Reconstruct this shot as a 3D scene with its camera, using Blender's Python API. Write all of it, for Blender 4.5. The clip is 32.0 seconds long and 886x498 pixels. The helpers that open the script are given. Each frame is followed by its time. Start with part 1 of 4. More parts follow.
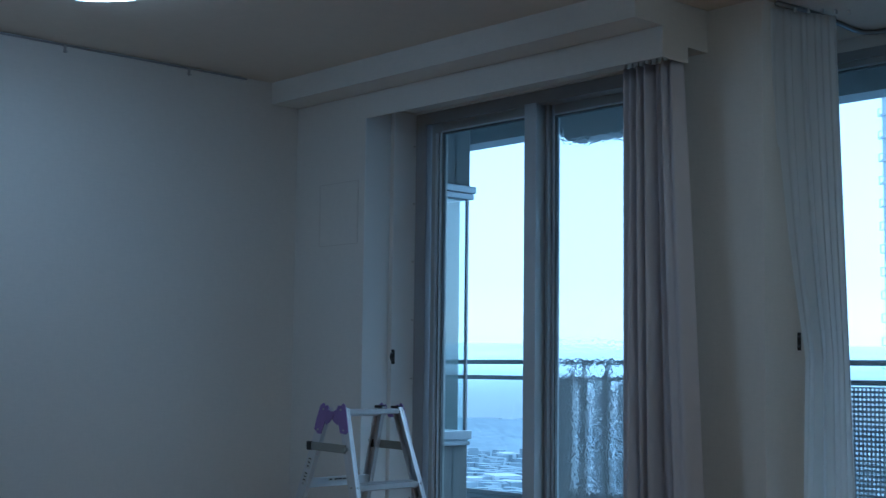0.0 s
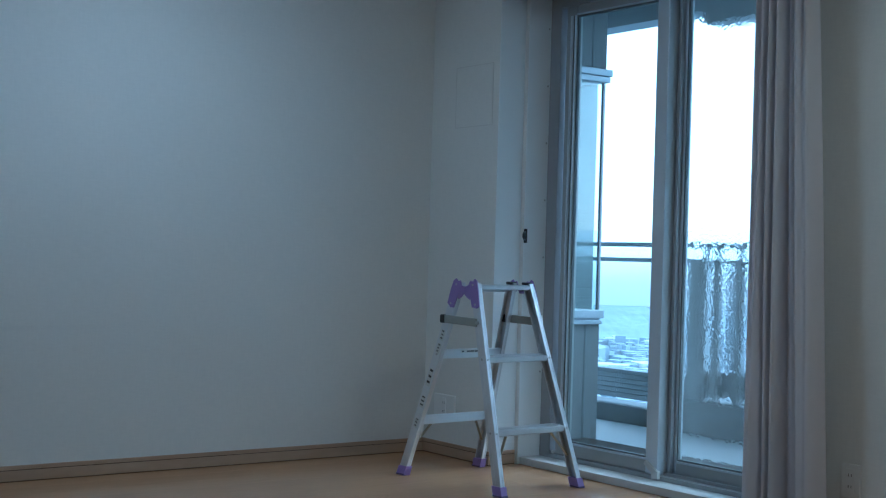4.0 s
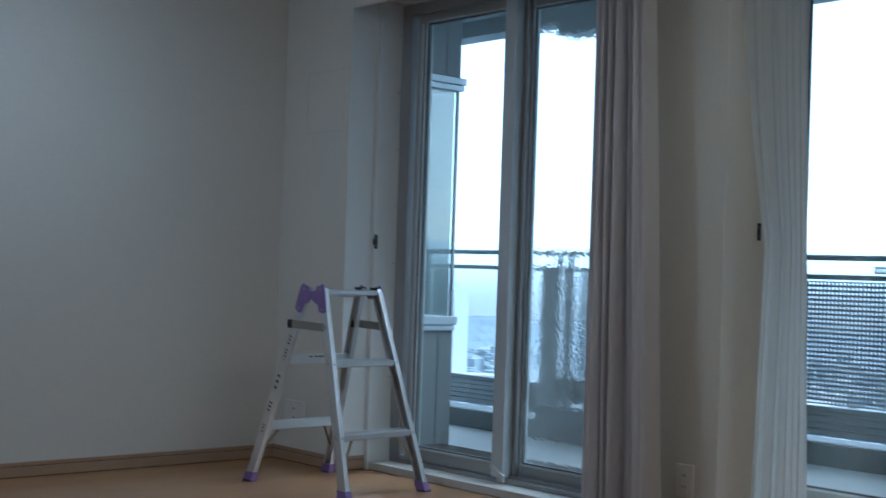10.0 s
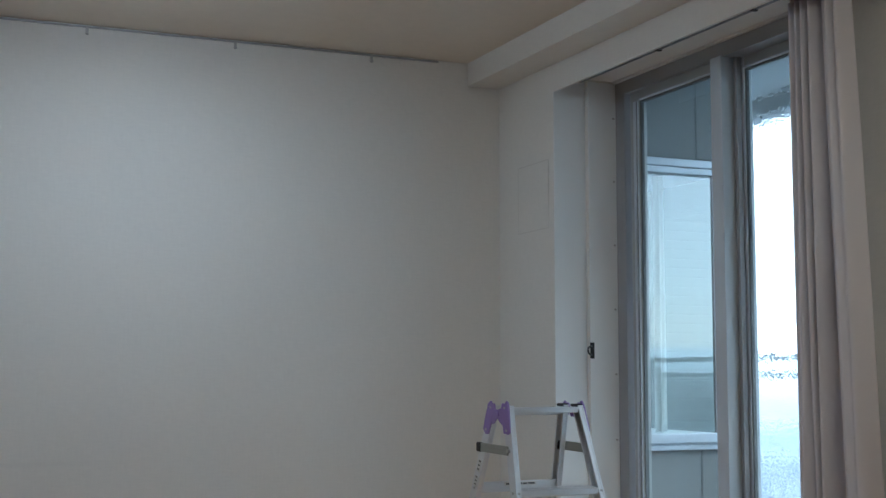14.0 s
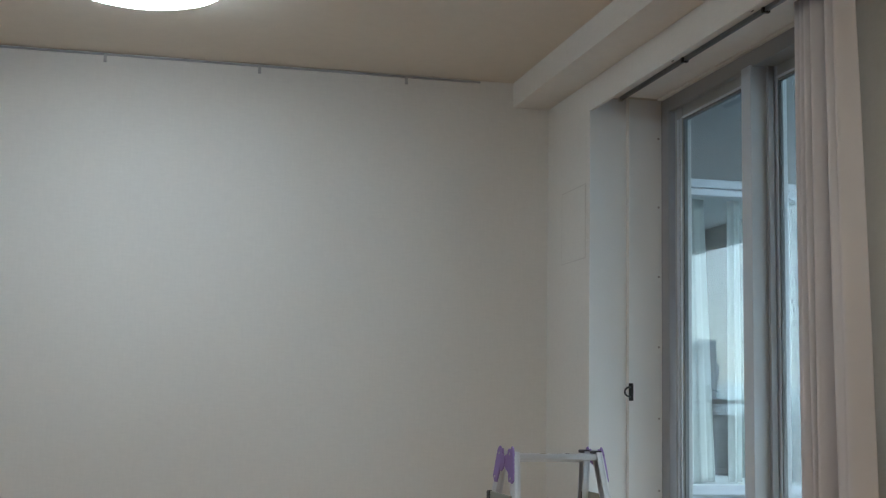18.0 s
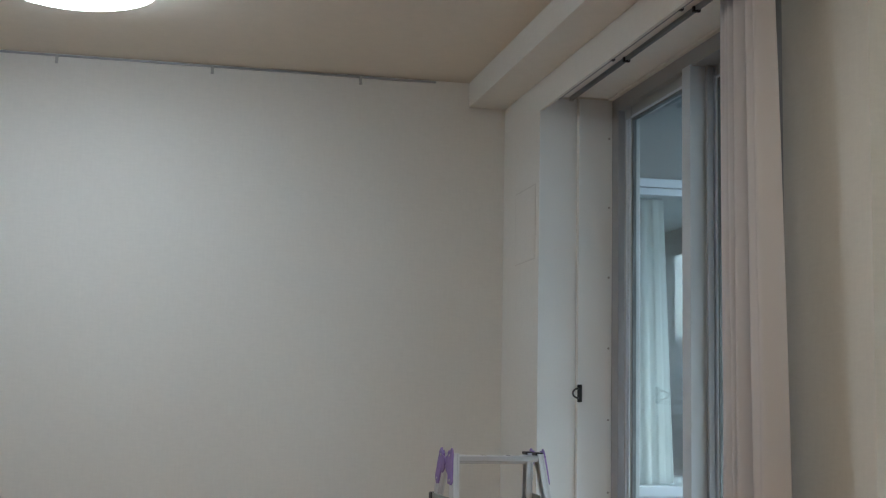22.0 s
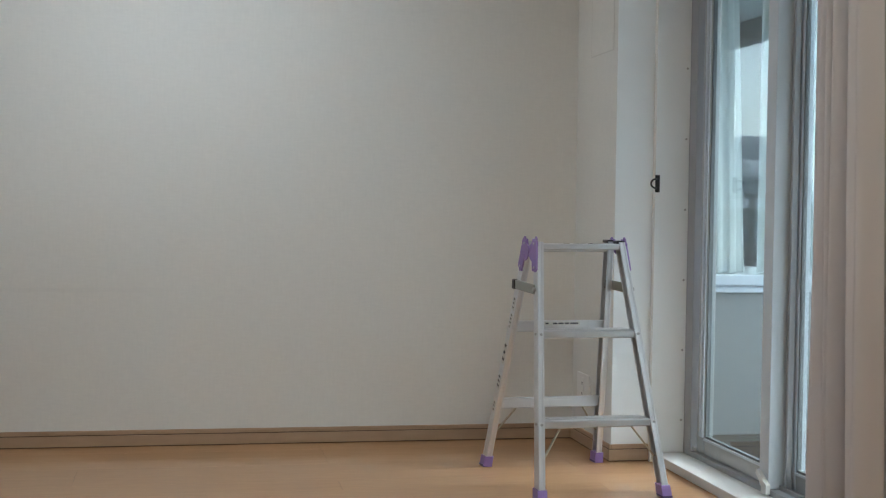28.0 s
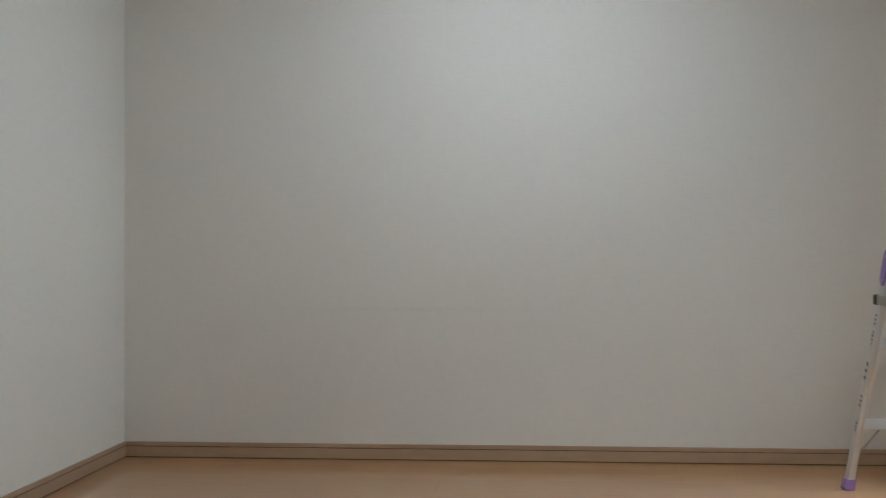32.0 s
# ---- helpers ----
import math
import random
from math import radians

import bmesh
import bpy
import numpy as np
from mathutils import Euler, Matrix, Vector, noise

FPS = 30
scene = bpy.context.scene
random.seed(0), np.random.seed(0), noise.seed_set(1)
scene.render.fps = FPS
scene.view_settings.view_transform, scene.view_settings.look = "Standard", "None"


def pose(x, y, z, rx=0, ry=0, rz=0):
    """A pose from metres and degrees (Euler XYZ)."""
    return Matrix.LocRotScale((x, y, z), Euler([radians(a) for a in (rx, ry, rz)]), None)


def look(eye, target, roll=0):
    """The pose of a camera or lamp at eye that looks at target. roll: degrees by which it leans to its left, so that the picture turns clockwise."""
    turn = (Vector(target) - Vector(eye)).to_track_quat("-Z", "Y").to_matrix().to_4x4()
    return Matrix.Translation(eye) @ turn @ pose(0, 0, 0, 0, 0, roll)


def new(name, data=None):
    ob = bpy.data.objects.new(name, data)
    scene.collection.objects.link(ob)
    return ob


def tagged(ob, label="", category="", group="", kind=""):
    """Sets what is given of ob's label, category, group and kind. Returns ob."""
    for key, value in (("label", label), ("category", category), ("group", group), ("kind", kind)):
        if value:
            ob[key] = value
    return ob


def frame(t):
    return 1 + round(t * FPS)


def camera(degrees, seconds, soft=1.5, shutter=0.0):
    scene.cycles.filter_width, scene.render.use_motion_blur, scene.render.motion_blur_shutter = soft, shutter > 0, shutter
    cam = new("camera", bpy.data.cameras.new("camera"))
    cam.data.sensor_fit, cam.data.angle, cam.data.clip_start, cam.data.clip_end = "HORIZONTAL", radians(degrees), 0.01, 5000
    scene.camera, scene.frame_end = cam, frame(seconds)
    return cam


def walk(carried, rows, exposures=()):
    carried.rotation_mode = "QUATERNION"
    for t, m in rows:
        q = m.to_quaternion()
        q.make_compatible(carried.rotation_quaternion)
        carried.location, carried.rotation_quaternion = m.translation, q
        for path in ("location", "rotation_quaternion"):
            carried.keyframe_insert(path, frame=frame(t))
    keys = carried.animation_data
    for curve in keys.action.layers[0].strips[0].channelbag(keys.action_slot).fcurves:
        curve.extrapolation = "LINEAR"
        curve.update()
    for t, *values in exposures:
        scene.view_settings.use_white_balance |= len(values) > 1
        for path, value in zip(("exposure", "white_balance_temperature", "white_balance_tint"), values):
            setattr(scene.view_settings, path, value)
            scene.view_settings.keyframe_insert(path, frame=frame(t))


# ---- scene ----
cam = camera(36.9, 32.0, soft=1.2, shutter=0.5)
PATH = [
    (0, (5.172, -3.773, 0.997), (3.704, -2.428, 1.183), 0.7),
    (0.5, (5.237, -3.75, 1.0), (3.719, -2.462, 1.189), 1.9),
    (1, (5.272, -3.769, 0.99), (3.725, -2.515, 1.183), 1.4),
    (1.5, (5.325, -3.791, 0.987), (3.745, -2.574, 1.138), 1.1),
    (2, (5.274, -3.764, 0.957), (3.676, -2.563, 1.004), 1.0),
    (2.5, (5.316, -3.779, 0.956), (3.709, -2.589, 0.982), 1.0),
    (4.5, (5.359, -3.855, 0.962), (3.749, -2.669, 0.967), 2.0),
    (5, (5.443, -3.913, 0.946), (3.907, -2.632, 0.964), 0.3),
    (5.5, (5.487, -3.952, 0.955), (3.973, -2.645, 0.972), 0.1),
    (6, (5.507, -3.96, 0.942), (4.034, -2.608, 0.966), 0.5),
    (6.5, (5.5, -3.956, 0.942), (4.054, -2.574, 0.965), 0.4),
    (7, (5.496, -3.944, 0.946), (4.064, -2.548, 0.961), -0.1),
    (7.5, (5.484, -3.947, 0.929), (4.061, -2.542, 0.94), -0.0),
    (8, (5.474, -3.946, 0.945), (4.063, -2.529, 0.937), 0.1),
    (8.5, (5.453, -3.941, 0.939), (4.036, -2.53, 0.918), 0.9),
    (9, (5.423, -3.932, 0.927), (3.999, -2.528, 0.907), 1.3),
    (9.5, (5.423, -3.873, 0.933), (3.983, -2.486, 0.91), 1.0),
    (10, (5.435, -3.735, 0.941), (3.937, -2.411, 0.974), 1.9),
    (10.5, (5.451, -3.626, 0.951), (3.866, -2.407, 0.994), 1.0),
    (11, (5.403, -3.454, 0.966), (3.778, -2.293, 1.074), 0.3),
    (11.5, (5.36, -3.317, 0.973), (3.715, -2.191, 1.132), -0.5),
    (12, (5.387, -3.112, 0.942), (3.671, -2.102, 1.127), -1.6),
    (12.5, (5.393, -2.953, 0.941), (3.637, -2.009, 1.098), -0.8),
    (13, (5.353, -2.801, 0.942), (3.574, -1.901, 1.101), -0.1),
    (13.5, (5.353, -2.682, 0.948), (3.554, -1.825, 1.109), -0.7),
    (14, (5.381, -2.571, 0.953), (3.55, -1.791, 1.147), -0.0),
    (14.5, (5.412, -2.459, 0.956), (3.551, -1.752, 1.153), -0.7),
    (16.5, (5.366, -1.958, 0.989), (3.452, -1.421, 1.215), 0.6),
    (17, (5.387, -1.876, 0.995), (3.464, -1.38, 1.229), 0.6),
    (17.5, (5.361, -1.782, 0.994), (3.431, -1.315, 1.229), 1.5),
    (18, (5.304, -1.698, 0.99), (3.371, -1.244, 1.23), 1.0),
    (18.5, (5.302, -1.594, 0.982), (3.369, -1.143, 1.223), 0.1),
    (19, (5.346, -1.496, 0.995), (3.402, -1.091, 1.231), 1.1),
    (19.5, (5.366, -1.457, 0.994), (3.422, -1.048, 1.224), 0.1),
    (20, (5.381, -1.415, 0.988), (3.432, -1.018, 1.203), -0.3),
    (20.5, (5.392, -1.407, 1.0), (3.439, -1.034, 1.212), -0.6),
    (21, (5.381, -1.404, 1.011), (3.434, -0.998, 1.222), 0.5),
    (21.5, (5.375, -1.423, 1.001), (3.437, -0.98, 1.22), 0.6),
    (22, (5.352, -1.422, 1.003), (3.411, -1.0, 1.241), 1.1),
    (22.5, (5.339, -1.456, 0.974), (3.408, -1.001, 1.229), 0.5),
    (23, (5.352, -1.449, 0.985), (3.417, -0.998, 1.218), 1.3),
    (23.5, (5.362, -1.438, 0.987), (3.427, -0.987, 1.212), 1.4),
    (24, (5.358, -1.454, 0.961), (3.424, -1.0, 1.194), 0.9),
    (24.5, (5.362, -1.443, 0.993), (3.424, -1.001, 1.206), 1.1),
    (25, (5.362, -1.452, 0.975), (3.417, -1.023, 1.157), -0.2),
    (25.5, (5.367, -1.464, 0.968), (3.41, -1.064, 1.066), -0.3),
    (26, (5.369, -1.468, 0.969), (3.404, -1.098, 1.018), 0.6),
    (26.5, (5.368, -1.492, 0.969), (3.399, -1.141, 0.948), 1.4),
    (28.5, (5.392, -1.611, 0.963), (3.429, -1.234, 0.897), 0.7),
    (29, (5.398, -1.599, 0.948), (3.428, -1.257, 0.886), 0.8),
    (29.5, (5.403, -1.611, 0.971), (3.429, -1.296, 0.898), 0.5),
    (30, (5.376, -1.64, 0.969), (3.4, -1.339, 0.898), 0.4),
    (30.5, (5.389, -1.661, 0.988), (3.396, -1.506, 0.932), -0.1),
    (31, (5.446, -1.682, 0.905), (3.447, -1.62, 0.891), 0.9),
    (31.5, (5.462, -1.63, 0.879), (3.463, -1.689, 0.871), 0.8),
    (32, (5.457, -1.601, 0.863), (3.463, -1.75, 0.866), 0.0),
]
EXPOSURES = [
    (0.0, 0.87, 4080, -4), (1.5, 1.03, 3960, -6), (2.5, 1.46, 4120, -7), (4.5, 1.60, 4180, -7), (5.5, 1.40, 4250, -7), (7.0, 1.25, 4430, -6), (9.0, 1.25, 4670, -2),
    (11.0, 1.54, 4860, 0), (13.0, 1.93, 5140, 1), (14.5, 1.96, 5200, 2), (17.0, 2.13, 5500, 1), (21.0, 2.22, 5520, 2), (24.0, 2.23, 5600, 2), (26.5, 2.40, 5620, 2),
    (28.5, 2.45, 5620, 2), (30.0, 2.50, 5640, 2), (31.0, 2.37, 5690, 3), (32.0, 2.36, 5720, 3)]
walk(cam, [(t, look(eye, target, roll)) for t, eye, target, roll in PATH], EXPOSURES)

# ---- world and lights ----
world = bpy.data.worlds.new("overcast")
scene.world = world
world.use_nodes = True
wn = world.node_tree
sky = wn.nodes.new("ShaderNodeTexSky")
sky.sky_type, sky.sun_disc = "NISHITA", False
sky.sun_elevation, sky.sun_rotation = radians(58), radians(20)
sky.air_density, sky.dust_density, sky.ozone_density = 1.0, 0.6, 1.5
cloud = wn.nodes.new("ShaderNodeHueSaturation")
cloud.inputs["Saturation"].default_value, cloud.inputs["Value"].default_value = 0.32, 1.08
wn.links.new(sky.outputs[0], cloud.inputs["Color"])
wn.links.new(cloud.outputs[0], wn.nodes["Background"].inputs[0])
wn.nodes["Background"].inputs[1].default_value = 0.15

sun_data = bpy.data.lights.new("sun", "SUN")
sun_data.energy, sun_data.angle, sun_data.color = 0.75, radians(30), (1.0, 0.97, 0.92)
sun = new("sun", sun_data)
sun.matrix_world = look((0, 0, 30), (-2.0, -5.5, 25.5))

# plan of the room, metres
CEIL = 2.37
RECESS_X, PILLAR_Y, PILLAR_X, BOX_X = 0.522, 0.27, 2.46, 2.22
BEAM_Z, BEAM_Y, BOX_Z = 2.265, -0.158, 2.15
WIN2_Y = 1.0
SOUTH_Y = -3.35


# ---- materials ----
def nodes_of(name):
    m = bpy.data.materials.new(name)
    m.use_nodes = True
    t = m.node_tree
    return m, t, t.nodes["Principled BSDF"]


def mat(name, color, rough=0.6, metal=0.0, scale=40.0, vary=0.06, bump=0.05, big=1.5, bigvary=0.04, stretch=(1, 1, 1), dist=0.002, random=0.0, uneven=0.08):
    """Two scales of variation in colour and roughness, and a fine relief."""
    m, t, b = nodes_of(name)
    n = t.nodes
    co = n.new("ShaderNodeTexCoord")
    mp = n.new("ShaderNodeMapping")
    mp.inputs["Scale"].default_value = stretch
    t.links.new(co.outputs["Object"], mp.inputs[0])
    fine, wide = n.new("ShaderNodeTexNoise"), n.new("ShaderNodeTexNoise")
    fine.inputs["Scale"].default_value, fine.inputs["Detail"].default_value = scale, 5
    wide.inputs["Scale"].default_value, wide.inputs["Detail"].default_value = big, 3
    for x in (fine, wide):
        t.links.new(mp.outputs[0], x.inputs["Vector"])
    add = n.new("ShaderNodeMath")
    add.operation = "MULTIPLY_ADD"
    add.inputs[1].default_value = vary * 2
    t.links.new(fine.outputs[0], add.inputs[0])
    two = n.new("ShaderNodeMath")
    two.operation = "MULTIPLY_ADD"
    two.inputs[1].default_value = bigvary * 2
    t.links.new(wide.outputs[0], two.inputs[0])
    two.inputs[2].default_value = 1 - vary - bigvary
    t.links.new(two.outputs[0], add.inputs[2])
    last = add.outputs[0]
    if random:
        info, rnd = n.new("ShaderNodeObjectInfo"), n.new("ShaderNodeMath")
        rnd.operation = "MULTIPLY_ADD"
        rnd.inputs[1].default_value, rnd.inputs[2].default_value = random * 2, 1 - random
        t.links.new(info.outputs["Random"], rnd.inputs[0])
        mul = n.new("ShaderNodeMath")
        mul.operation = "MULTIPLY"
        t.links.new(last, mul.inputs[0])
        t.links.new(rnd.outputs[0], mul.inputs[1])
        last = mul.outputs[0]
    sc = n.new("ShaderNodeVectorMath")
    sc.operation = "SCALE"
    sc.inputs[0].default_value = color
    t.links.new(last, sc.inputs["Scale"])
    t.links.new(sc.outputs[0], b.inputs["Base Color"])
    rr = n.new("ShaderNodeMapRange")
    rr.inputs["To Min"].default_value, rr.inputs["To Max"].default_value = max(rough - uneven, 0.02), min(rough + uneven, 1)
    t.links.new(wide.outputs[0], rr.inputs[0])
    t.links.new(rr.outputs[0], b.inputs["Roughness"])
    b.inputs["Metallic"].default_value = metal
    if bump:
        bp = n.new("ShaderNodeBump")
        bp.inputs["Strength"].default_value, bp.inputs["Distance"].default_value = bump, dist
        t.links.new(fine.outputs[0], bp.inputs["Height"])
        t.links.new(bp.outputs[0], b.inputs["Normal"])
    return m


def wallpaper(name, color, scuff=False):
    """Embossed vinyl wallpaper: fine woven relief, faint blotches, and one long scuff left by furniture."""
    m = mat(name, color, 0.75, scale=260, vary=0.035, bump=0.22, big=1.1, bigvary=0.03, dist=0.0012)
    t, b = m.node_tree, m.node_tree.nodes["Principled BSDF"]
    n = t.nodes
    # woven threads: long slubs along and across
    co = n.new("ShaderNodeTexCoord")
    last = b.inputs["Base Color"].links[0].from_socket
    relief = b.inputs["Normal"].links[0].from_node
    for stretch, amount in (((22, 22, 120), 0.018), ((120, 120, 16), 0.014)):
        mp, th, rg, mu = (n.new(k) for k in ("ShaderNodeMapping", "ShaderNodeTexNoise", "ShaderNodeMapRange", "ShaderNodeVectorMath"))
        mp.inputs["Scale"].default_value = stretch
        th.inputs["Scale"].default_value, th.inputs["Detail"].default_value = 1.0, 3
        rg.inputs["From Min"].default_value, rg.inputs["From Max"].default_value = 0.3, 0.7
        rg.inputs["To Min"].default_value, rg.inputs["To Max"].default_value = 1 - amount, 1 + amount
        mu.operation = "SCALE"
        t.links.new(co.outputs["Object"], mp.inputs[0])
        t.links.new(mp.outputs[0], th.inputs["Vector"])
        t.links.new(th.outputs[0], rg.inputs[0])
        t.links.new(last, mu.inputs[0])
        t.links.new(rg.outputs[0], mu.inputs["Scale"])
        last = mu.outputs[0]
    t.links.new(last, b.inputs["Base Color"])
    if not scuff:
        return m
    co, sep = n.new("ShaderNodeTexCoord"), n.new("ShaderNodeSeparateXYZ")
    t.links.new(co.outputs["Object"], sep.inputs[0])

    def near(out, at, half, soft):
        d = n.new("ShaderNodeMath")
        d.operation = "SUBTRACT"
        d.inputs[1].default_value = at
        t.links.new(out, d.inputs[0])
        a = n.new("ShaderNodeMath")
        a.operation = "ABSOLUTE"
        t.links.new(d.outputs[0], a.inputs[0])
        r = n.new("ShaderNodeMapRange")
        r.inputs["From Min"].default_value, r.inputs["From Max"].default_value = half, half + soft
        r.inputs["To Min"].default_value, r.inputs["To Max"].default_value = 1, 0
        t.links.new(a.outputs[0], r.inputs[0])
        return r.outputs[0]

    noise_t = n.new("ShaderNodeTexNoise")
    noise_t.inputs["Scale"].default_value = 9
    t.links.new(co.outputs["Object"], noise_t.inputs["Vector"])
    k = near(sep.outputs["Z"], 0.622, 0.004, 0.009)
    k2 = near(sep.outputs["Y"], -2.15, 0.15, 0.4)
    f = None
    for other in (k2, noise_t.outputs[0]):
        mu = n.new("ShaderNodeMath")
        mu.operation = "MULTIPLY"
        t.links.new(f or k, mu.inputs[0])
        t.links.new(other, mu.inputs[1])
        f = mu.outputs[0]
    mix = n.new("ShaderNodeMix")
    mix.data_type = "RGBA"
    old = b.inputs["Base Color"].links[0].from_socket
    half = n.new("ShaderNodeMath")
    half.operation = "MULTIPLY"
    half.inputs[1].default_value = 0.12
    t.links.new(f, half.inputs[0])
    t.links.new(half.outputs[0], mix.inputs["Factor"])
    t.links.new(old, mix.inputs[6])
    mix.inputs[7].default_value = (0.25, 0.24, 0.23, 1)
    t.links.new(mix.outputs[2], b.inputs["Base Color"])
    return m


def wood(name, color, dark, rough, along=(1.0, 14.0, 14.0), random=0.08, bump=0.03, uneven=0.08):
    m = mat(name, color, rough, scale=9, vary=0.12, bump=bump, big=2.0, bigvary=0.06, stretch=along, random=random, uneven=uneven)
    t, b = m.node_tree, m.node_tree.nodes["Principled BSDF"]
    n = t.nodes
    mp = [x for x in n if x.type == "MAPPING"][0]
    wave = n.new("ShaderNodeTexNoise")
    wave.inputs["Scale"].default_value, wave.inputs["Detail"].default_value, wave.inputs["Distortion"].default_value = 3.0, 8, 1.2
    t.links.new(mp.outputs[0], wave.inputs["Vector"])
    ramp = n.new("ShaderNodeMapRange")
    ramp.inputs["From Min"].default_value, ramp.inputs["From Max"].default_value = 0.5, 0.75
    ramp.inputs["To Max"].default_value = 0.5
    t.links.new(wave.outputs[0], ramp.inputs[0])
    mix = n.new("ShaderNodeMix")
    mix.data_type = "RGBA"
    old = b.inputs["Base Color"].links[0].from_socket
    t.links.new(ramp.outputs[0], mix.inputs["Factor"])
    t.links.new(old, mix.inputs[6])
    mix.inputs[7].default_value = (*dark, 1)
    t.links.new(mix.outputs[2], b.inputs["Base Color"])
    return m


def glass(name, tint=(1, 1, 1), rough=0.0, wavy=0.0, scale=60.0, ior=1.45):
    """Thin clear glass: mirror gloss over a clear pane; wavy: hammered figured glass whose small dished cells bend the view."""
    m, t, b = nodes_of(name)
    n = t.nodes
    b.inputs["Base Color"].default_value = (*tint, 1)
    b.inputs["Transmission Weight"].default_value = 1.0
    b.inputs["Roughness"].default_value = rough
    b.inputs["IOR"].default_value = ior
    if wavy:
        co, no, bp = n.new("ShaderNodeTexCoord"), n.new("ShaderNodeTexVoronoi"), n.new("ShaderNodeBump")
        no.inputs["Scale"].default_value = scale
        mp = n.new("ShaderNodeMapping")
        mp.inputs["Scale"].default_value = (1, 30, 1)
        t.links.new(co.outputs["Object"], mp.inputs[0])
        t.links.new(mp.outputs[0], no.inputs["Vector"])
        t.links.new(no.outputs[0], bp.inputs["Height"])
        bp.inputs["Strength"].default_value, bp.inputs["Distance"].default_value = 1.0, wavy
        t.links.new(bp.outputs[0], b.inputs["Normal"])
        # rolled glass scatters a little light
        tr, mix = n.new("ShaderNodeBsdfTranslucent"), n.new("ShaderNodeMixShader")
        tr.inputs[0].default_value = (0.8, 0.84, 0.82, 1)
        mix.inputs[0].default_value = 0.055
        t.links.new(b.outputs[0], mix.inputs[1])
        t.links.new(tr.outputs[0], mix.inputs[2])
        t.links.new(mix.outputs[0], n["Material Output"].inputs[0])
    return m


def cloth(name, color, through_amount, scale=900):
    m, t, b = nodes_of(name)
    n = t.nodes
    co, no, bp = n.new("ShaderNodeTexCoord"), n.new("ShaderNodeTexNoise"), n.new("ShaderNodeBump")
    mp = n.new("ShaderNodeMapping")
    mp.inputs["Scale"].default_value = (1, 1, 0.3)
    t.links.new(co.outputs["Object"], mp.inputs[0])
    no.inputs["Scale"].default_value = scale
    t.links.new(mp.outputs[0], no.inputs["Vector"])
    t.links.new(no.outputs[0], bp.inputs["Height"])
    bp.inputs["Strength"].default_value, bp.inputs["Distance"].default_value = 0.25, 0.001
    t.links.new(bp.outputs[0], b.inputs["Normal"])
    b.inputs["Base Color"].default_value = (*color, 1)
    b.inputs["Roughness"].default_value = 0.85
    b.inputs["Sheen Weight"].default_value = 0.2
    tr, mix = n.new("ShaderNodeBsdfTranslucent"), n.new("ShaderNodeMixShader")
    tr.inputs[0].default_value = (*color, 1)
    mix.inputs[0].default_value = through_amount
    t.links.new(b.outputs[0], mix.inputs[1])
    t.links.new(tr.outputs[0], mix.inputs[2])
    t.links.new(mix.outputs[0], n["Material Output"].inputs[0])
    return m


def glow(name, color, strength):
    m, t, b = nodes_of(name)
    b.inputs["Base Color"].default_value = (0.8, 0.8, 0.8, 1)
    b.inputs["Emission Color"].default_value = (*color, 1)
    b.inputs["Emission Strength"].default_value = strength
    return m


WALL = wallpaper("wall_paper", (0.735, 0.72, 0.675))
WALL_SCUFF = wallpaper("wall_paper_scuffed", (0.735, 0.72, 0.675), scuff=True)
CEILING = wallpaper("ceiling_paper", (0.71, 0.655, 0.56))
FLOOR = wood("floor_wood", (0.41, 0.232, 0.112), (0.35, 0.19, 0.088), 0.175, along=(14, 1.2, 14), random=0.04, bump=0.0, uneven=0.02)
BASE = wood("baseboard_wood", (0.41, 0.285, 0.185), (0.35, 0.235, 0.145), 0.4, along=(1, 1, 6), random=0.0)
GROOVE = mat("dark_groove", (0.10, 0.058, 0.032), 0.8)
GAP = mat("dark_gap", (0.03, 0.025, 0.02), 0.9)
WHITE = mat("white_board", (0.60, 0.595, 0.575), 0.45, scale=80, vary=0.02, bump=0.03)
JAMB_LIT = mat("jamb_lit_tone", (0.80, 0.82, 0.82), 0.5, scale=120, vary=0.02, bump=0.04, big=1.2, bigvary=0.03)
ALU_FRAME = mat("window_aluminium", (0.365, 0.37, 0.38), 0.40, 0.35, scale=200, vary=0.03, bump=0.02, big=3, bigvary=0.05)
ALU_LIGHT = mat("sash_aluminium", (0.60, 0.655, 0.71), 0.36, 0.15, scale=200, vary=0.03, bump=0.02, big=3, bigvary=0.05)
ALU_MID = mat("sash_rail_aluminium", (0.40, 0.42, 0.425), 0.38, 0.3, scale=200, vary=0.03, bump=0.02, big=3, bigvary=0.05)
ALU = mat("ladder_aluminium", (0.66, 0.67, 0.685), 0.32, 0.65, scale=60, vary=0.03, bump=0.0, big=6, bigvary=0.04, uneven=0.03, stretch=(6, 6, 1))
PURPLE = mat("purple_plastic", (0.245, 0.16, 0.405), 0.45, scale=120, vary=0.05, bump=0.04)
SOLE = mat("dark_purple_rubber", (0.06, 0.035, 0.11), 0.6, scale=120, vary=0.05)
BLACK = mat("black_plastic", (0.015, 0.015, 0.017), 0.4, scale=120, vary=0.05)
RUBBER = mat("seal_rubber", (0.13, 0.145, 0.15), 0.7, scale=120, vary=0.05)
STEEL = mat("steel", (0.45, 0.45, 0.44), 0.35, 0.9, scale=120, vary=0.08, bump=0.03)
ARM = mat("arm_metal", (0.34, 0.35, 0.32), 0.5, 0.6, scale=120, vary=0.08, bump=0.03)
BRONZE = mat("zinc_brace", (0.42, 0.38, 0.28), 0.4, 0.8, scale=120, vary=0.08, bump=0.03)
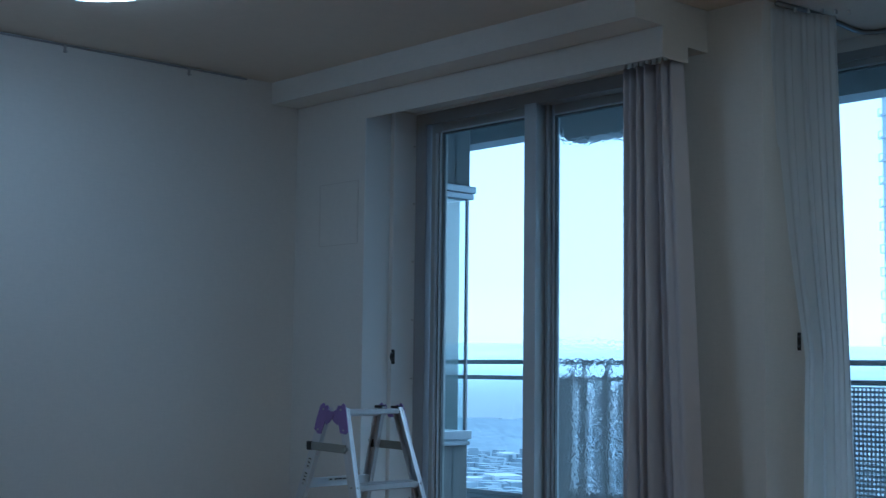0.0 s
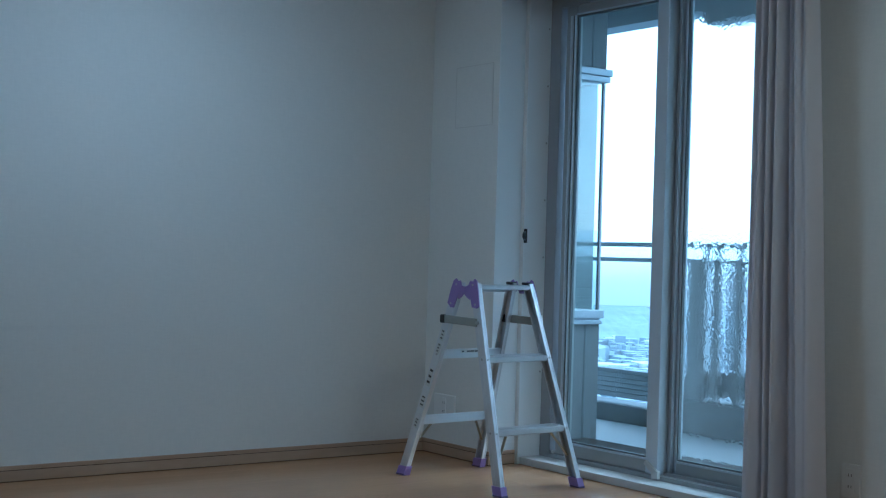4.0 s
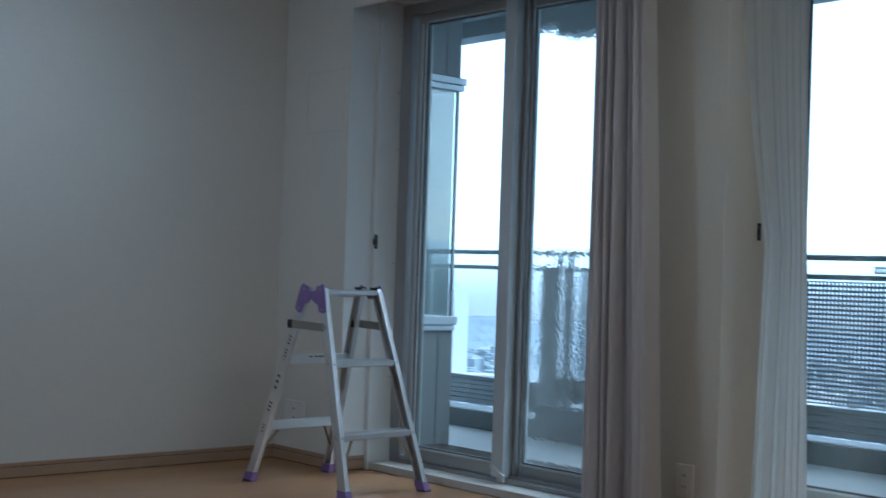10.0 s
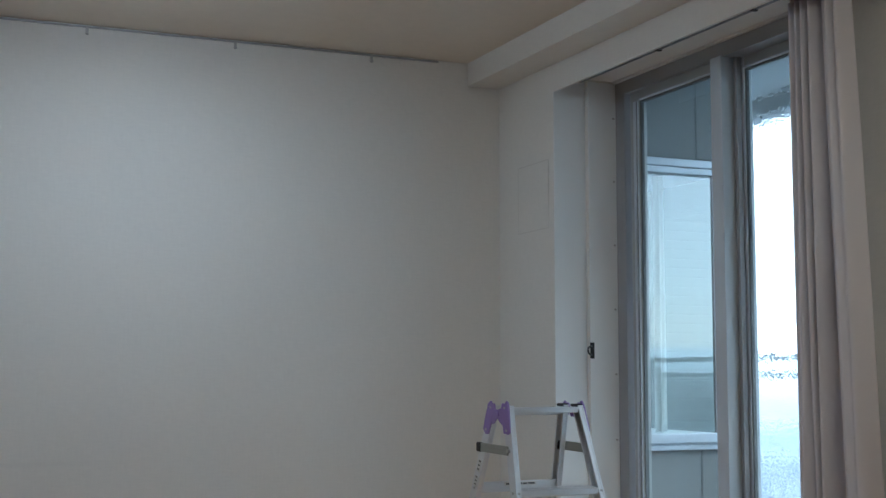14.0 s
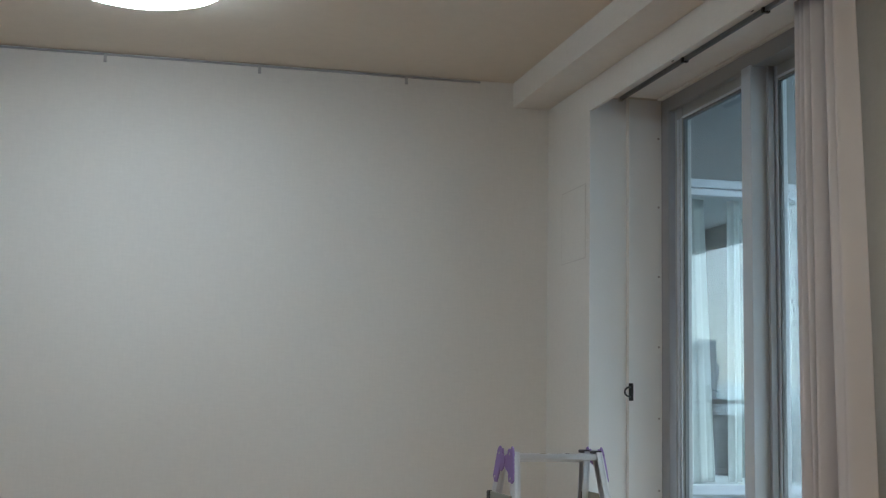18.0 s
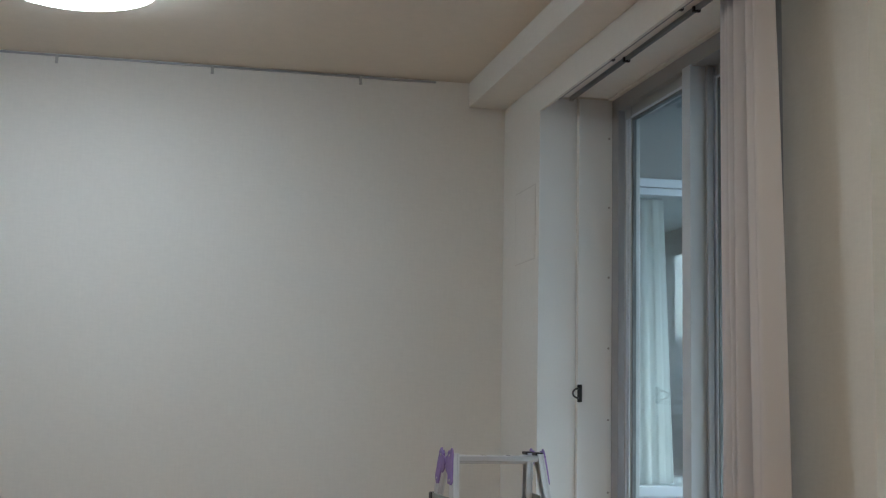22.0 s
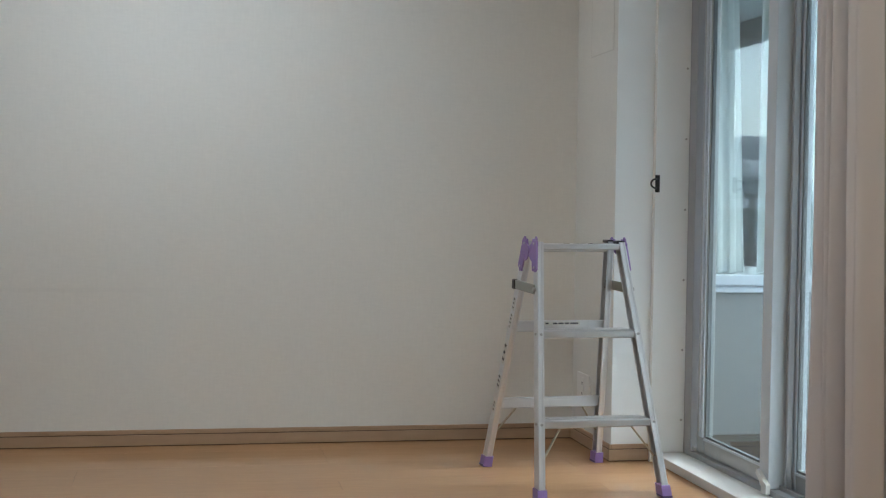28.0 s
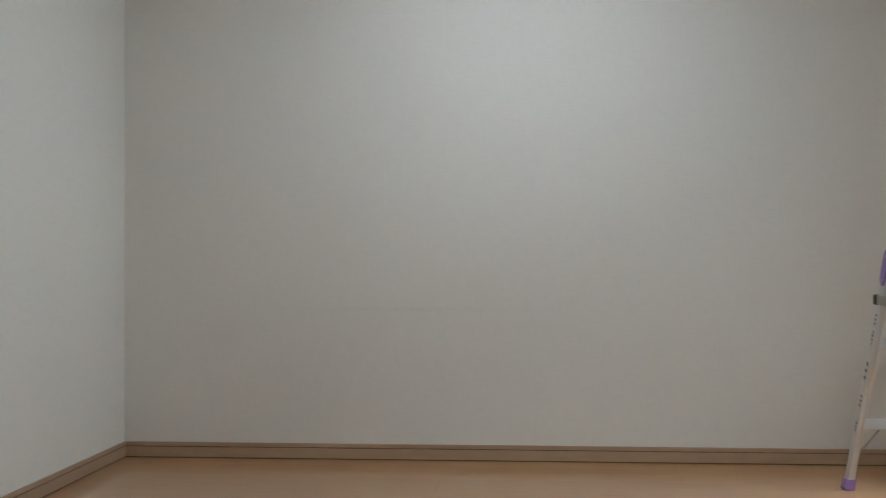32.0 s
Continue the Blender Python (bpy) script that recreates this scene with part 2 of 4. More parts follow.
STICKER = mat("sticker_paper", (0.58, 0.58, 0.55), 0.5, scale=100, vary=0.05)
INK = mat("sticker_ink", (0.03, 0.03, 0.035), 0.6, scale=100, vary=0.05)
PLATE = mat("outlet_plastic", (0.80, 0.79, 0.76), 0.35, scale=100, vary=0.02, bump=0.02)
GLASS = glass("clear_glass", (0.91, 0.965, 0.95))
FIGURED = glass("figured_glass", (0.88, 0.935, 0.92), 0.03, wavy=0.000115, scale=72.0)
BAYGLASS = glass("double_glass", (0.88, 0.94, 0.93), ior=1.65)
CLOTH = cloth("curtain_cloth", (0.82, 0.80, 0.825), 0.36)
SHEER = cloth("sheer_cloth", (0.82, 0.84, 0.85), 0.42)
BAYCLOTH = cloth("bay_curtain_cloth", (0.92, 0.94, 0.94), 0.46)
LAMP = glow("lamp_diffuser", (0.95, 0.955, 0.985), 3.95)
LAMP_FILL = glow("warm_fill_diffuser", (1.0, 0.84, 0.645), 2.95)
CONCRETE = mat("balcony_floor", (0.61, 0.62, 0.615), 0.75, scale=70, vary=0.1, bump=0.2, big=1.2, bigvary=0.1)
KERB = mat("kerb_paint", (0.13, 0.142, 0.148), 0.6, scale=60, vary=0.1, bump=0.15, big=2, bigvary=0.1)
RENDERED = mat("outer_wall", (0.23, 0.245, 0.245), 0.7, scale=150, vary=0.08, bump=0.3, big=1.2, bigvary=0.06)
SOFFIT = mat("balcony_soffit", (0.30, 0.32, 0.32), 0.85, scale=150, vary=0.06, bump=0.2, big=0.9, bigvary=0.05)
TILED = mat("mosaic_tile", (0.24, 0.27, 0.275), 0.45, scale=60, vary=0.06, bump=0.0, big=1.5, bigvary=0.05)
tn = TILED.node_tree
tc, tm, tb, tp, tx = (tn.nodes.new(k) for k in ("ShaderNodeTexCoord", "ShaderNodeMapping", "ShaderNodeTexBrick", "ShaderNodeBump", "ShaderNodeMix"))
tm.inputs["Rotation"].default_value = (radians(90), 0, radians(90))
tn.links.new(tc.outputs["Object"], tm.inputs[0])
tn.links.new(tm.outputs[0], tb.inputs["Vector"])
tb.offset, tb.inputs["Scale"].default_value, tb.inputs["Mortar Size"].default_value = 0.0, 1.0, 0.003
tb.inputs["Brick Width"].default_value, tb.inputs["Row Height"].default_value = 0.05, 0.05
tp.inputs["Strength"].default_value, tp.inputs["Distance"].default_value = 0.6, 0.002
tn.links.new(tb.outputs["Fac"], tp.inputs["Height"])
tp.invert = True
tx.data_type = "RGBA"
tn.links.new(tb.outputs["Fac"], tx.inputs["Factor"])
tn.links.new(tn.nodes["Principled BSDF"].inputs["Base Color"].links[0].from_socket, tx.inputs[6])
tx.inputs[7].default_value = (0.15, 0.165, 0.17, 1)
tn.links.new(tx.outputs[2], tn.nodes["Principled BSDF"].inputs["Base Color"])
tn.links.new(tp.outputs[0], tn.nodes["Principled BSDF"].inputs["Normal"])
RAIL = mat("railing_bronze", (0.24, 0.257, 0.27), 0.4, 0.5, scale=150, vary=0.05, bump=0.03)
RAIL_LIGHT = mat("railing_post", (0.32, 0.335, 0.34), 0.4, 0.5, scale=150, vary=0.05, bump=0.03)
TOWER_WALL = mat("tower_concrete", (0.66, 0.68, 0.72), 0.8, scale=2, vary=0.05, bump=0.0, big=0.05, bigvary=0.05)
TOWER_SLAB = mat("tower_balcony", (0.70, 0.72, 0.76), 0.8, scale=2, vary=0.05, bump=0.0)
TOWER_PALE = mat("tower_parapet", (0.84, 0.86, 0.85), 0.6, scale=2, vary=0.04, bump=0.0)
TOWER_GLASS = mat("tower_glass", (0.20, 0.23, 0.27), 0.15, scale=1, vary=0.1, bump=0.0)
# bluish haze of distance is mixed into the next four base colours
CITY = mat("hazy_city_walls", (0.38, 0.43, 0.47), 0.85, scale=0.02, vary=0.2, bump=0.0, big=0.003, bigvary=0.1)
ROOFS = mat("hazy_city_roofs", (0.70, 0.715, 0.73), 0.85, scale=0.02, vary=0.2, bump=0.0, big=0.003, bigvary=0.1)
LAND = mat("hazy_land", (0.34, 0.39, 0.43), 0.95, scale=0.008, vary=0.3, bump=0.0, big=0.0012, bigvary=0.25)
WOODS = mat("hazy_woods", (0.30, 0.36, 0.41), 0.95, scale=0.02, vary=0.3, bump=0.0, big=0.004, bigvary=0.2)
DARKROOM = mat("neighbour_room", (0.80, 0.82, 0.82), 0.8, scale=60, vary=0.04)


# ---- mesh helpers ----
origin = {}


def mesh_of(name, bm, material):
    bmesh.ops.recalc_face_normals(bm, faces=bm.faces)
    data = bpy.data.meshes.new(name)
    bm.to_mesh(data)
    bm.free()
    data.materials.append(material)
    return data


def part(name, bm, material, parent, label=""):
    """One mesh under a thing or a part; the bmesh is given in world metres."""
    at = origin[parent]
    bmesh.ops.translate(bm, verts=bm.verts, vec=-Vector(at))
    ob = new(name, mesh_of(name, bm, material))
    ob.parent = parent
    origin[ob] = at
    return tagged(ob, label)


def thing(name, at, label, category, group="", kind=""):
    ob = new(name)
    ob.empty_display_size = 0.1
    ob.location = at
    origin[ob] = Vector(at)
    return tagged(ob, label, category, group, kind)


def struct(name, bm, material, label, category):
    ob = new(name, mesh_of(name, bm, material))
    origin[ob] = Vector((0, 0, 0))
    return tagged(ob, label, category, "", "structure")


def box(x0, x1, y0, y1, z0, z1, bev=0.0, bm=None, seg=2):
    own = bmesh.new()
    bmesh.ops.create_cube(own, size=1.0, matrix=Matrix.Translation(((x0 + x1) / 2, (y0 + y1) / 2, (z0 + z1) / 2)) @ Matrix.Diagonal((x1 - x0, y1 - y0, z1 - z0, 1)))
    if bev:
        bmesh.ops.bevel(own, geom=own.edges[:], offset=bev, segments=seg, affect="EDGES", profile=0.6)
    return join(bm, own)


def join(bm, own):
    if bm is None:
        return own
    data = bpy.data.meshes.new("tmp")
    own.to_mesh(data)
    own.free()
    bm.from_mesh(data)
    bpy.data.meshes.remove(data)
    return bm


def basis(p0, p1, side):
    """A basis that runs from p0 to p1 along its z, with x as near to side as can be."""
    z = (Vector(p1) - Vector(p0)).normalized()
    x = (Vector(side) - Vector(side).dot(z) * z).normalized()
    y = z.cross(x)
    m = Matrix((x, y, z)).transposed().to_4x4()
    m.translation = p0
    return m


def sweep(p0, p1, side, outline, bm=None, cut0=None, cut1=None):
    """A straight bar with the given outline (pairs along side and across it); level cuts at heights cut0 and cut1."""
    own = bmesh.new()
    m = basis(p0, p1, side)
    length = (Vector(p1) - Vector(p0)).length
    rings = []
    for h, cut in ((0.0, cut0), (length, cut1)):
        ring = []
        for a, b in outline:
            v = m @ Vector((a, b, h))
            if cut is not None:
                d = m.to_3x3() @ Vector((0, 0, 1))
                v = v + d * ((cut - v.z) / d.z)
            ring.append(own.verts.new(v))
        rings.append(ring)
    n = len(outline)
    for i in range(n):
        own.faces.new((rings[0][i], rings[0][(i + 1) % n], rings[1][(i + 1) % n], rings[1][i]))
    own.faces.new(rings[0][::-1])
    own.faces.new(rings[1])
    return join(bm, own)


def bar(p0, p1, w, h, side=(0, 0, 1), bev=0.0, bm=None):
    c = bev
    if c:
        o = [(-w / 2 + c, -h / 2), (w / 2 - c, -h / 2), (w / 2, -h / 2 + c), (w / 2, h / 2 - c), (w / 2 - c, h / 2), (-w / 2 + c, h / 2), (-w / 2, h / 2 - c), (-w / 2, -h / 2 + c)]
    else:
        o = [(-w / 2, -h / 2), (w / 2, -h / 2), (w / 2, h / 2), (-w / 2, h / 2)]
    return sweep(p0, p1, side, o, bm)


def rod(p0, p1, r, sides=10, bm=None):
    return sweep(p0, p1, (0.3, 0.9, 0.2), [(r * math.cos(2 * math.pi * i / sides), r * math.sin(2 * math.pi * i / sides)) for i in range(sides)], bm)


def tube(points, r, sides=8):
    own = bmesh.new()
    rings = []
    for i, p in enumerate(points):
        a, b = Vector(points[max(i - 1, 0)]), Vector(points[min(i + 1, len(points) - 1)])
        m = basis((0, 0, 0), b - a, (0.21, 0.35, 0.91))
        rings.append([own.verts.new(Vector(p) + m.to_3x3() @ Vector((r * math.cos(6.2832 * k / sides), r * math.sin(6.2832 * k / sides), 0))) for k in range(sides)])
    for q, s in zip(rings, rings[1:]):
        for k in range(sides):
            own.faces.new((q[k], q[(k + 1) % sides], s[(k + 1) % sides], s[k]))
    own.faces.new(rings[0][::-1])
    own.faces.new(rings[-1])
    return own


def lathe(at, profile, sides=48, axis="z"):
    own = bmesh.new()
    rings = []
    for r, h in profile:
        rings.append([own.verts.new((at[0] + r * math.cos(6.28318 * k / sides), at[1] + r * math.sin(6.28318 * k / sides), at[2] + h)) for k in range(sides)])
    for q, s in zip(rings, rings[1:]):
        for k in range(sides):
            own.faces.new((q[k], q[(k + 1) % sides], s[(k + 1) % sides], s[k]))
    own.faces.new(rings[0][::-1])
    own.faces.new(rings[-1])
    return own


def smooth(ob):
    for p in ob.data.polygons:
        p.use_smooth = True
    return ob


# ---- the room: walls, ceiling, beam ----
OUT = 0.14
b = box(-OUT, 0, SOUTH_Y - OUT, 0.0, -0.05, 2.7)
struct("wall_west", b, WALL_SCUFF, "plain off-white embossed wallpaper wall with a faint scuff", "wall")

b = box(-OUT, RECESS_X, 0.0, 0.15, -0.05, 2.7)
box(-OUT, 0.547, 0.15, 0.385, -0.05, 2.7, bm=b)
struct("wall_north", b, WALL, "off-white wallpaper wall beside the window with stepped jamb", "wall")

# cool light on the east-facing jamb faces is put into a whiter colour
b = box(RECESS_X, RECESS_X + 0.003, 0.001, 0.149, 0.067, 2.2)
box(0.547, 0.55, 0.152, 0.284, 0.035, 2.2, bm=b)
struct("jamb_lit_faces", b, JAMB_LIT, "window jamb faces, cool light put into their paler colour", "jamb")

b = box(RECESS_X, BOX_X, 0.0, 0.012, BOX_Z, BEAM_Z + 0.1)
box(RECESS_X, BOX_X, 0.012, PILLAR_Y, 2.209, BEAM_Z + 0.1, bm=b)
box(BOX_X - 0.012, BOX_X, 0.012, 0.15, BOX_Z, 2.209, bm=b)
struct("curtain_box", b, WALL, "papered curtain box lowered over the balcony window", "wall")

b = box(0.547, 2.0, PILLAR_Y, 0.42, 2.201, 2.7)
box(2.0, PILLAR_X, PILLAR_Y, 0.78, -0.05, 2.7, bm=b)
box(2.0, 2.15, 0.78, 1.12, -0.05, 2.7, bm=b)
struct("wall_pillar", b, WALL, "off-white papered pillar between the two balcony windows", "wall")

b = box(0.0, BOX_X, BEAM_Y, 0.0, BEAM_Z, CEIL + 0.2)
box(RECESS_X + 0.001, BOX_X - 0.001, 0.0, PILLAR_Y, BEAM_Z + 0.1, CEIL + 0.2, bm=b)
struct("ceiling_beam", b, WALL, "papered drop beam along the window wall", "beam")

b = box(-OUT, 7.3, SOUTH_Y - 3.0, 0.0, CEIL, CEIL + 0.15)
box(BOX_X + 0.0005, 7.3, 0.0, 1.12, CEIL, CEIL + 0.15, bm=b)
struct("ceiling", b, CEILING, "cream papered ceiling", "ceiling")

b = box(0.0, 2.6, SOUTH_Y - OUT, SOUTH_Y, -0.05, CEIL)
box(2.46, 2.6, -6.2, SOUTH_Y - OUT, -0.05, CEIL, bm=b)
struct("wall_south", b, WALL, "plain off-white embossed wallpaper side wall", "wall")
b = box(2.6, 7.2, -6.34, -6.2, -0.05, CEIL)
struct("wall_far_south", b, WALL, "plain off-white wallpaper wall at the room's rear", "wall")
b = box(7.2, 7.34, -6.34, 1.12, -0.05, CEIL)
struct("wall_east", b, WALL, "plain off-white wallpaper wall facing the scuffed wall", "wall")
b = box(2.15, 3.3, WIN2_Y, 1.12, 2.316, 2.7)
box(3.3, 7.2, WIN2_Y, 1.12, -0.05, 2.7, bm=b)
struct("wall_window", b, WALL, "off-white wallpaper wall round the second window", "wall")

# air sleeve cover outlined in the wallpaper
b = bmesh.new()
for x0, x1, z0, z1 in ((0.19, 0.480, 1.868, 1.872), (0.19, 0.480, 1.579, 1.583), (0.19, 0.194, 1.583, 1.868), (0.476, 0.480, 1.583, 1.868)):
    box(x0, x1, -0.0012, 0.001, z0, z1, bm=b)
cover = thing("wall_cover", (0.33, 0.0, 1.72), "flush papered access cover in the wall", "cover", kind="structure")
part("joint", b, mat("joint_shadow", (0.65, 0.63, 0.59), 0.9), cover)
part("panel", box(0.196, 0.474, -0.002, 0.001, 1.585, 1.866, 0.0008), WALL, cover)

# baseboards
def baseboard(name, x0, x1, y0, y1):
    """A board under a rounded cap strip; a dark groove parts the two and another runs along the floor."""
    inset = 0.002
    thin_x, thin_y = inset * (x1 - x0 < 0.02), inset * (y1 - y0 < 0.02)
    b = box(x0, x1, y0, y1, 0.004, 0.0455, 0.0008)
    box(x0, x1, y0, y1, 0.0485, 0.066, 0.003, bm=b)
    ob = struct(name, b, BASE, "brown wood-grain baseboard with a capped top edge", "baseboard")
    for z0, z1 in ((0.0, 0.0038), (0.0457, 0.0483)):
        part("groove", box(x0 + thin_x, x1 - thin_x, y0 + thin_y, y1 - thin_y, z0, z1), GROOVE, ob)
    return ob


T = 0.009
baseboard("baseboard", 0.0, T, SOUTH_Y + T, -T)
baseboard("baseboard", 0.0, RECESS_X + T, -T, 0.0)
baseboard("baseboard", RECESS_X, RECESS_X + T, 0.0, 0.15)
baseboard("baseboard", 0.0, 2.6, SOUTH_Y, SOUTH_Y + T)
baseboard("baseboard", 2.005, PILLAR_X + T, PILLAR_Y - T, PILLAR_Y)
baseboard("baseboard", PILLAR_X, PILLAR_X + T, PILLAR_Y, 0.78)

# ---- windows ----
def sash(window, x0, x1, y0, y1, z0, z1, lw, rw, top, bottom, glazing, label="", proud=0.0, outer=ALU_LIGHT):
    """A sliding sash: two stiles, two rails, seals and a pane."""
    s = part("sash", box(x0, x0 + lw, y0, y1, z0, z1, 0.003), outer, window, label)
    part("stile", box(x1 - rw, x1, y0 - proud, y1, z0, z1, 0.003), ALU_LIGHT, s)
    part("rail", box(x0 + lw, x1 - rw, y0 + 0.003, y1 - 0.003, z1 - top, z1, 0.002), ALU_MID, s)
    part("rail", box(x0 + lw, x1 - rw, y0 + 0.003, y1 - 0.003, z0, z0 + bottom, 0.002), ALU_MID, s)
    part("bead", box(x0 + lw - 0.001, x1 - rw, y0 - 0.002, y0 + 0.005, z0 + bottom - 0.010, z0 + bottom - 0.001, 0.002), ALU_LIGHT, s, "pale glazing bead")
    part("bead", box(x0 + lw - 0.001, x1 - rw, y0 - 0.002, y0 + 0.005, z1 - top + 0.001, z1 - top + 0.008, 0.002), ALU_LIGHT, s, "pale glazing bead")
    ym = y0 + 0.014
    g = bmesh.new()
    for a in ((x0 + lw, x0 + lw + 0.005, z0 + bottom, z1 - top), (x1 - rw - 0.005, x1 - rw, z0 + bottom, z1 - top)):
        box(a[0], a[1], ym - 0.009, ym + 0.009, a[2], a[3], bm=g)
    for a in ((z0 + bottom, z0 + bottom + 0.007), (z1 - top - 0.007, z1 - top)):
        box(x0 + lw + 0.007, x1 - rw - 0.007, ym - 0.009, ym + 0.009, a[0], a[1], bm=g)
    part("seal", g, RUBBER, s)
    p = part("pane", box(x0 + lw + 0.001, x1 - rw - 0.001, ym - 0.0025, ym + 0.0025, z0 + bottom + 0.001, z1 - top - 0.001), glazing, s)
    p.visible_shadow = False
    return s


W1 = thing("window_1", (1.3, 0.35, 0.0), "tall grey aluminium sliding balcony window with two sashes", "window", kind="structure")
b = box(0.547, 0.62, 0.285, 0.346, 0.03, 2.2, 0.002)
part("window_frame", b, ALU_FRAME, W1)
part("window_frame", box(1.93, 2.0, 0.285, 0.42, 0.03, 2.2, 0.002), ALU_FRAME, W1)
part("window_frame", box(0.62, 1.93, 0.285, 0.42, 2.145, 2.2, 0.002), ALU_FRAME, W1)
b = box(0.62, 1.93, 0.285, 0.42, 0.03, 0.052, 0.002)
box(0.62, 1.93, 0.318, 0.326, 0.052, 0.066, bm=b)
box(0.62, 1.93, 0.372, 0.38, 0.052, 0.066, bm=b)
part("track", b, ALU_FRAME, W1)
part("window_sill", box(0.547, 2.0, 0.165, 0.284, 0.0, 0.034, 0.003), WHITE, W1, "white sill board")
left = sash(W1, 0.640, 1.327, 0.302, 0.342, 0.055, 2.150, 0.070, 0.070, 0.05, 0.062, GLASS, proud=0.024, outer=ALU_MID)
for x, w in ((0.672, 0.016), (0.701, 0.007)):
    part("ridge", box(x, x + w, 0.296, 0.303, 0.117, 2.10, 0.002), ALU_LIGHT, left, "pale glazing bead")
part("seam", box(0.690, 0.699, 0.3005, 0.303, 0.117, 2.10), RUBBER, left)
part("rubber_stop", box(0.585, 0.64, 0.296, 0.33, 0.053, 0.067, 0.003), WHITE, W1)
cap = bmesh.new()
outline = ((1.270, 0.112), (1.330, 0.078), (1.346, 0.072), (1.346, 0.042), (1.312, 0.040), (1.306, 0.066), (1.262, 0.098))
rings = [[cap.verts.new((x, y, z)) for x, z in outline] for y in (0.262, 0.2775)]
cap.faces.new(rings[0])
cap.faces.new(rings[1][::-1])
for k in range(len(outline)):
    m = (k + 1) % len(outline)
    cap.faces.new((rings[0][k], rings[1][k], rings[1][m], rings[0][m]))
part("corner_cap", cap, WHITE, left, "beaked plastic cap at the foot of the stile")
right = sash(W1, 1.275, 1.918, 0.356, 0.396, 0.055, 2.150, 0.085, 0.075, 0.05, 0.062, FIGURED, "sash glazed with figured glass")
part("interlock", box(1.332, 1.350, 0.330, 0.352, 0.06, 2.145, 0.002), ALU_FRAME, left)
for k in range(8):
    z = 0.16 + 0.27 * k
    part("screw", rod((0.5495, 0.272, z), (0.5515, 0.272, z), 0.0045, 8), STEEL, W1)

W2 = thing("window_2", (2.7, 1.05, 0.0), "wide grey aluminium balcony window with clear glass", "window", kind="structure")
part("window_frame", box(2.15, 2.22, 1.0, 1.12, 0.03, 2.315, 0.002), ALU_FRAME, W2)
part("window_frame", box(3.23, 3.3, 1.0, 1.12, 0.03, 2.315, 0.002), ALU_FRAME, W2)
part("window_frame", box(2.22, 3.23, 1.0, 1.12, 2.275, 2.315, 0.002), ALU_FRAME, W2)
b = box(2.22, 3.23, 1.0, 1.12, 0.03, 0.05, 0.002)
box(2.22, 3.23, 1.03, 1.038, 0.05, 0.062, bm=b)
part("track", b, ALU_FRAME, W2)
part("window_sill", box(2.151, 3.3, 0.94, 0.999, 0.0, 0.034, 0.003), WHITE, W2, "white sill board")
sash(W2, 2.235, 3.215, 1.015, 1.05, 0.05, 2.28, 0.07, 0.08, 0.035, 0.055, GLASS)


# ---- curtain rails and curtains ----
def pleats(x0, x1, y, z0, z1, depth, folds, flare, seed, lean=0.0, skew=0.0, rows=40, cols=160, edge=None):
    """A hanging cloth: deep gathered folds that soften and spread towards the hem."""
    rnd = random.Random(seed)
    ph = [rnd.uniform(0, 6.28) for _ in range(6)]
    w = [rnd.uniform(0.6, 1.4) for _ in range(6)]
    own = bmesh.new()
    grid = []
    for j in range(rows + 1):
        v = j / rows
        line = []
        for i in range(cols + 1):
            u = i / cols
            f = u * folds * 6.28318 + 0.9 * math.sin(u * 5.1 * w[0] + ph[0]) + 0.35 * math.sin(v * 2.2 + ph[1])
            amp = depth * (0.55 + 0.45 * math.sin(u * 7 * w[1] + ph[2])) * (0.75 + 0.35 * v)
            spread = flare * v * (u - 0.35)
            x = x0 + (x1 - x0) * u + spread + 0.25 * depth * math.sin(2 * f + ph[3]) + lean * v
            yy = y + skew * u - amp * math.sin(f) - 0.06 * depth * math.sin(3.1 * f + ph[4] + 2 * v)
            if edge:
                yy += edge(u, v)
            line.append(own.verts.new((x, yy, z1 + (z0 - z1) * v + (0.004 * math.sin(9 * u + ph[5]) if j == rows else 0))))
        grid.append(line)
    for a, c in zip(grid, grid[1:]):
        for i in range(cols):
            own.faces.new((a[i], a[i + 1], c[i + 1], c[i]))
    return own


def hanging(x0, x1, y, z0, z1, low, high, x0_top, x1_top, rows=36, steps=7):
    """A cloth whose folds follow one outline in plan at the hem and another at the heading."""
    def spline(pts):
        out = []
        for i in range(len(pts) - 1):
            p = [pts[max(i - 1, 0)], pts[i], pts[i + 1], pts[min(i + 2, len(pts) - 1)]]
            for k in range(steps):
                t = k / steps
                out.append(tuple(0.5 * (2 * b + (c - a) * t + (2 * a - 5 * b + 4 * c - d) * t * t + (3 * b - a - 3 * c + d) * t ** 3) for a, b, c, d in zip(*p)))
        return out + [pts[-1]]
    lo, hi = spline(low), spline(high)
    own = bmesh.new()
    grid = []
    for j in range(rows + 1):
        v = j / rows
        w = v ** 0.75
        line = []
        for (a, c), (e, f) in zip(hi, lo):
            u = a + (e - a) * w
            left, right = x0_top + (x0 - x0_top) * v, x1_top + (x1 - x1_top) * v
            d = c + (f - c) * w + 0.003 * math.sin(u * 23 + v * 5.0) * w + 0.015 * (1 - 0.72 * v) * math.sin(44 * u + 1.2 * math.sin(5 * u) + 0.8 * v)
            line.append(own.verts.new((left + (right - left) * u + 0.003 * math.sin(4 * v + 6 * u), y - d, z1 + (z0 - z1) * v)))
        grid.append(line)
    for a, c in zip(grid, grid[1:]):
        for i in range(len(a) - 1):
            own.faces.new((a[i], a[i + 1], c[i + 1], c[i]))
    return own


def thicken(ob, t=0.0015):
    m = ob.modifiers.new("thickness", "SOLIDIFY")
    m.thickness = t
    return smooth(ob)


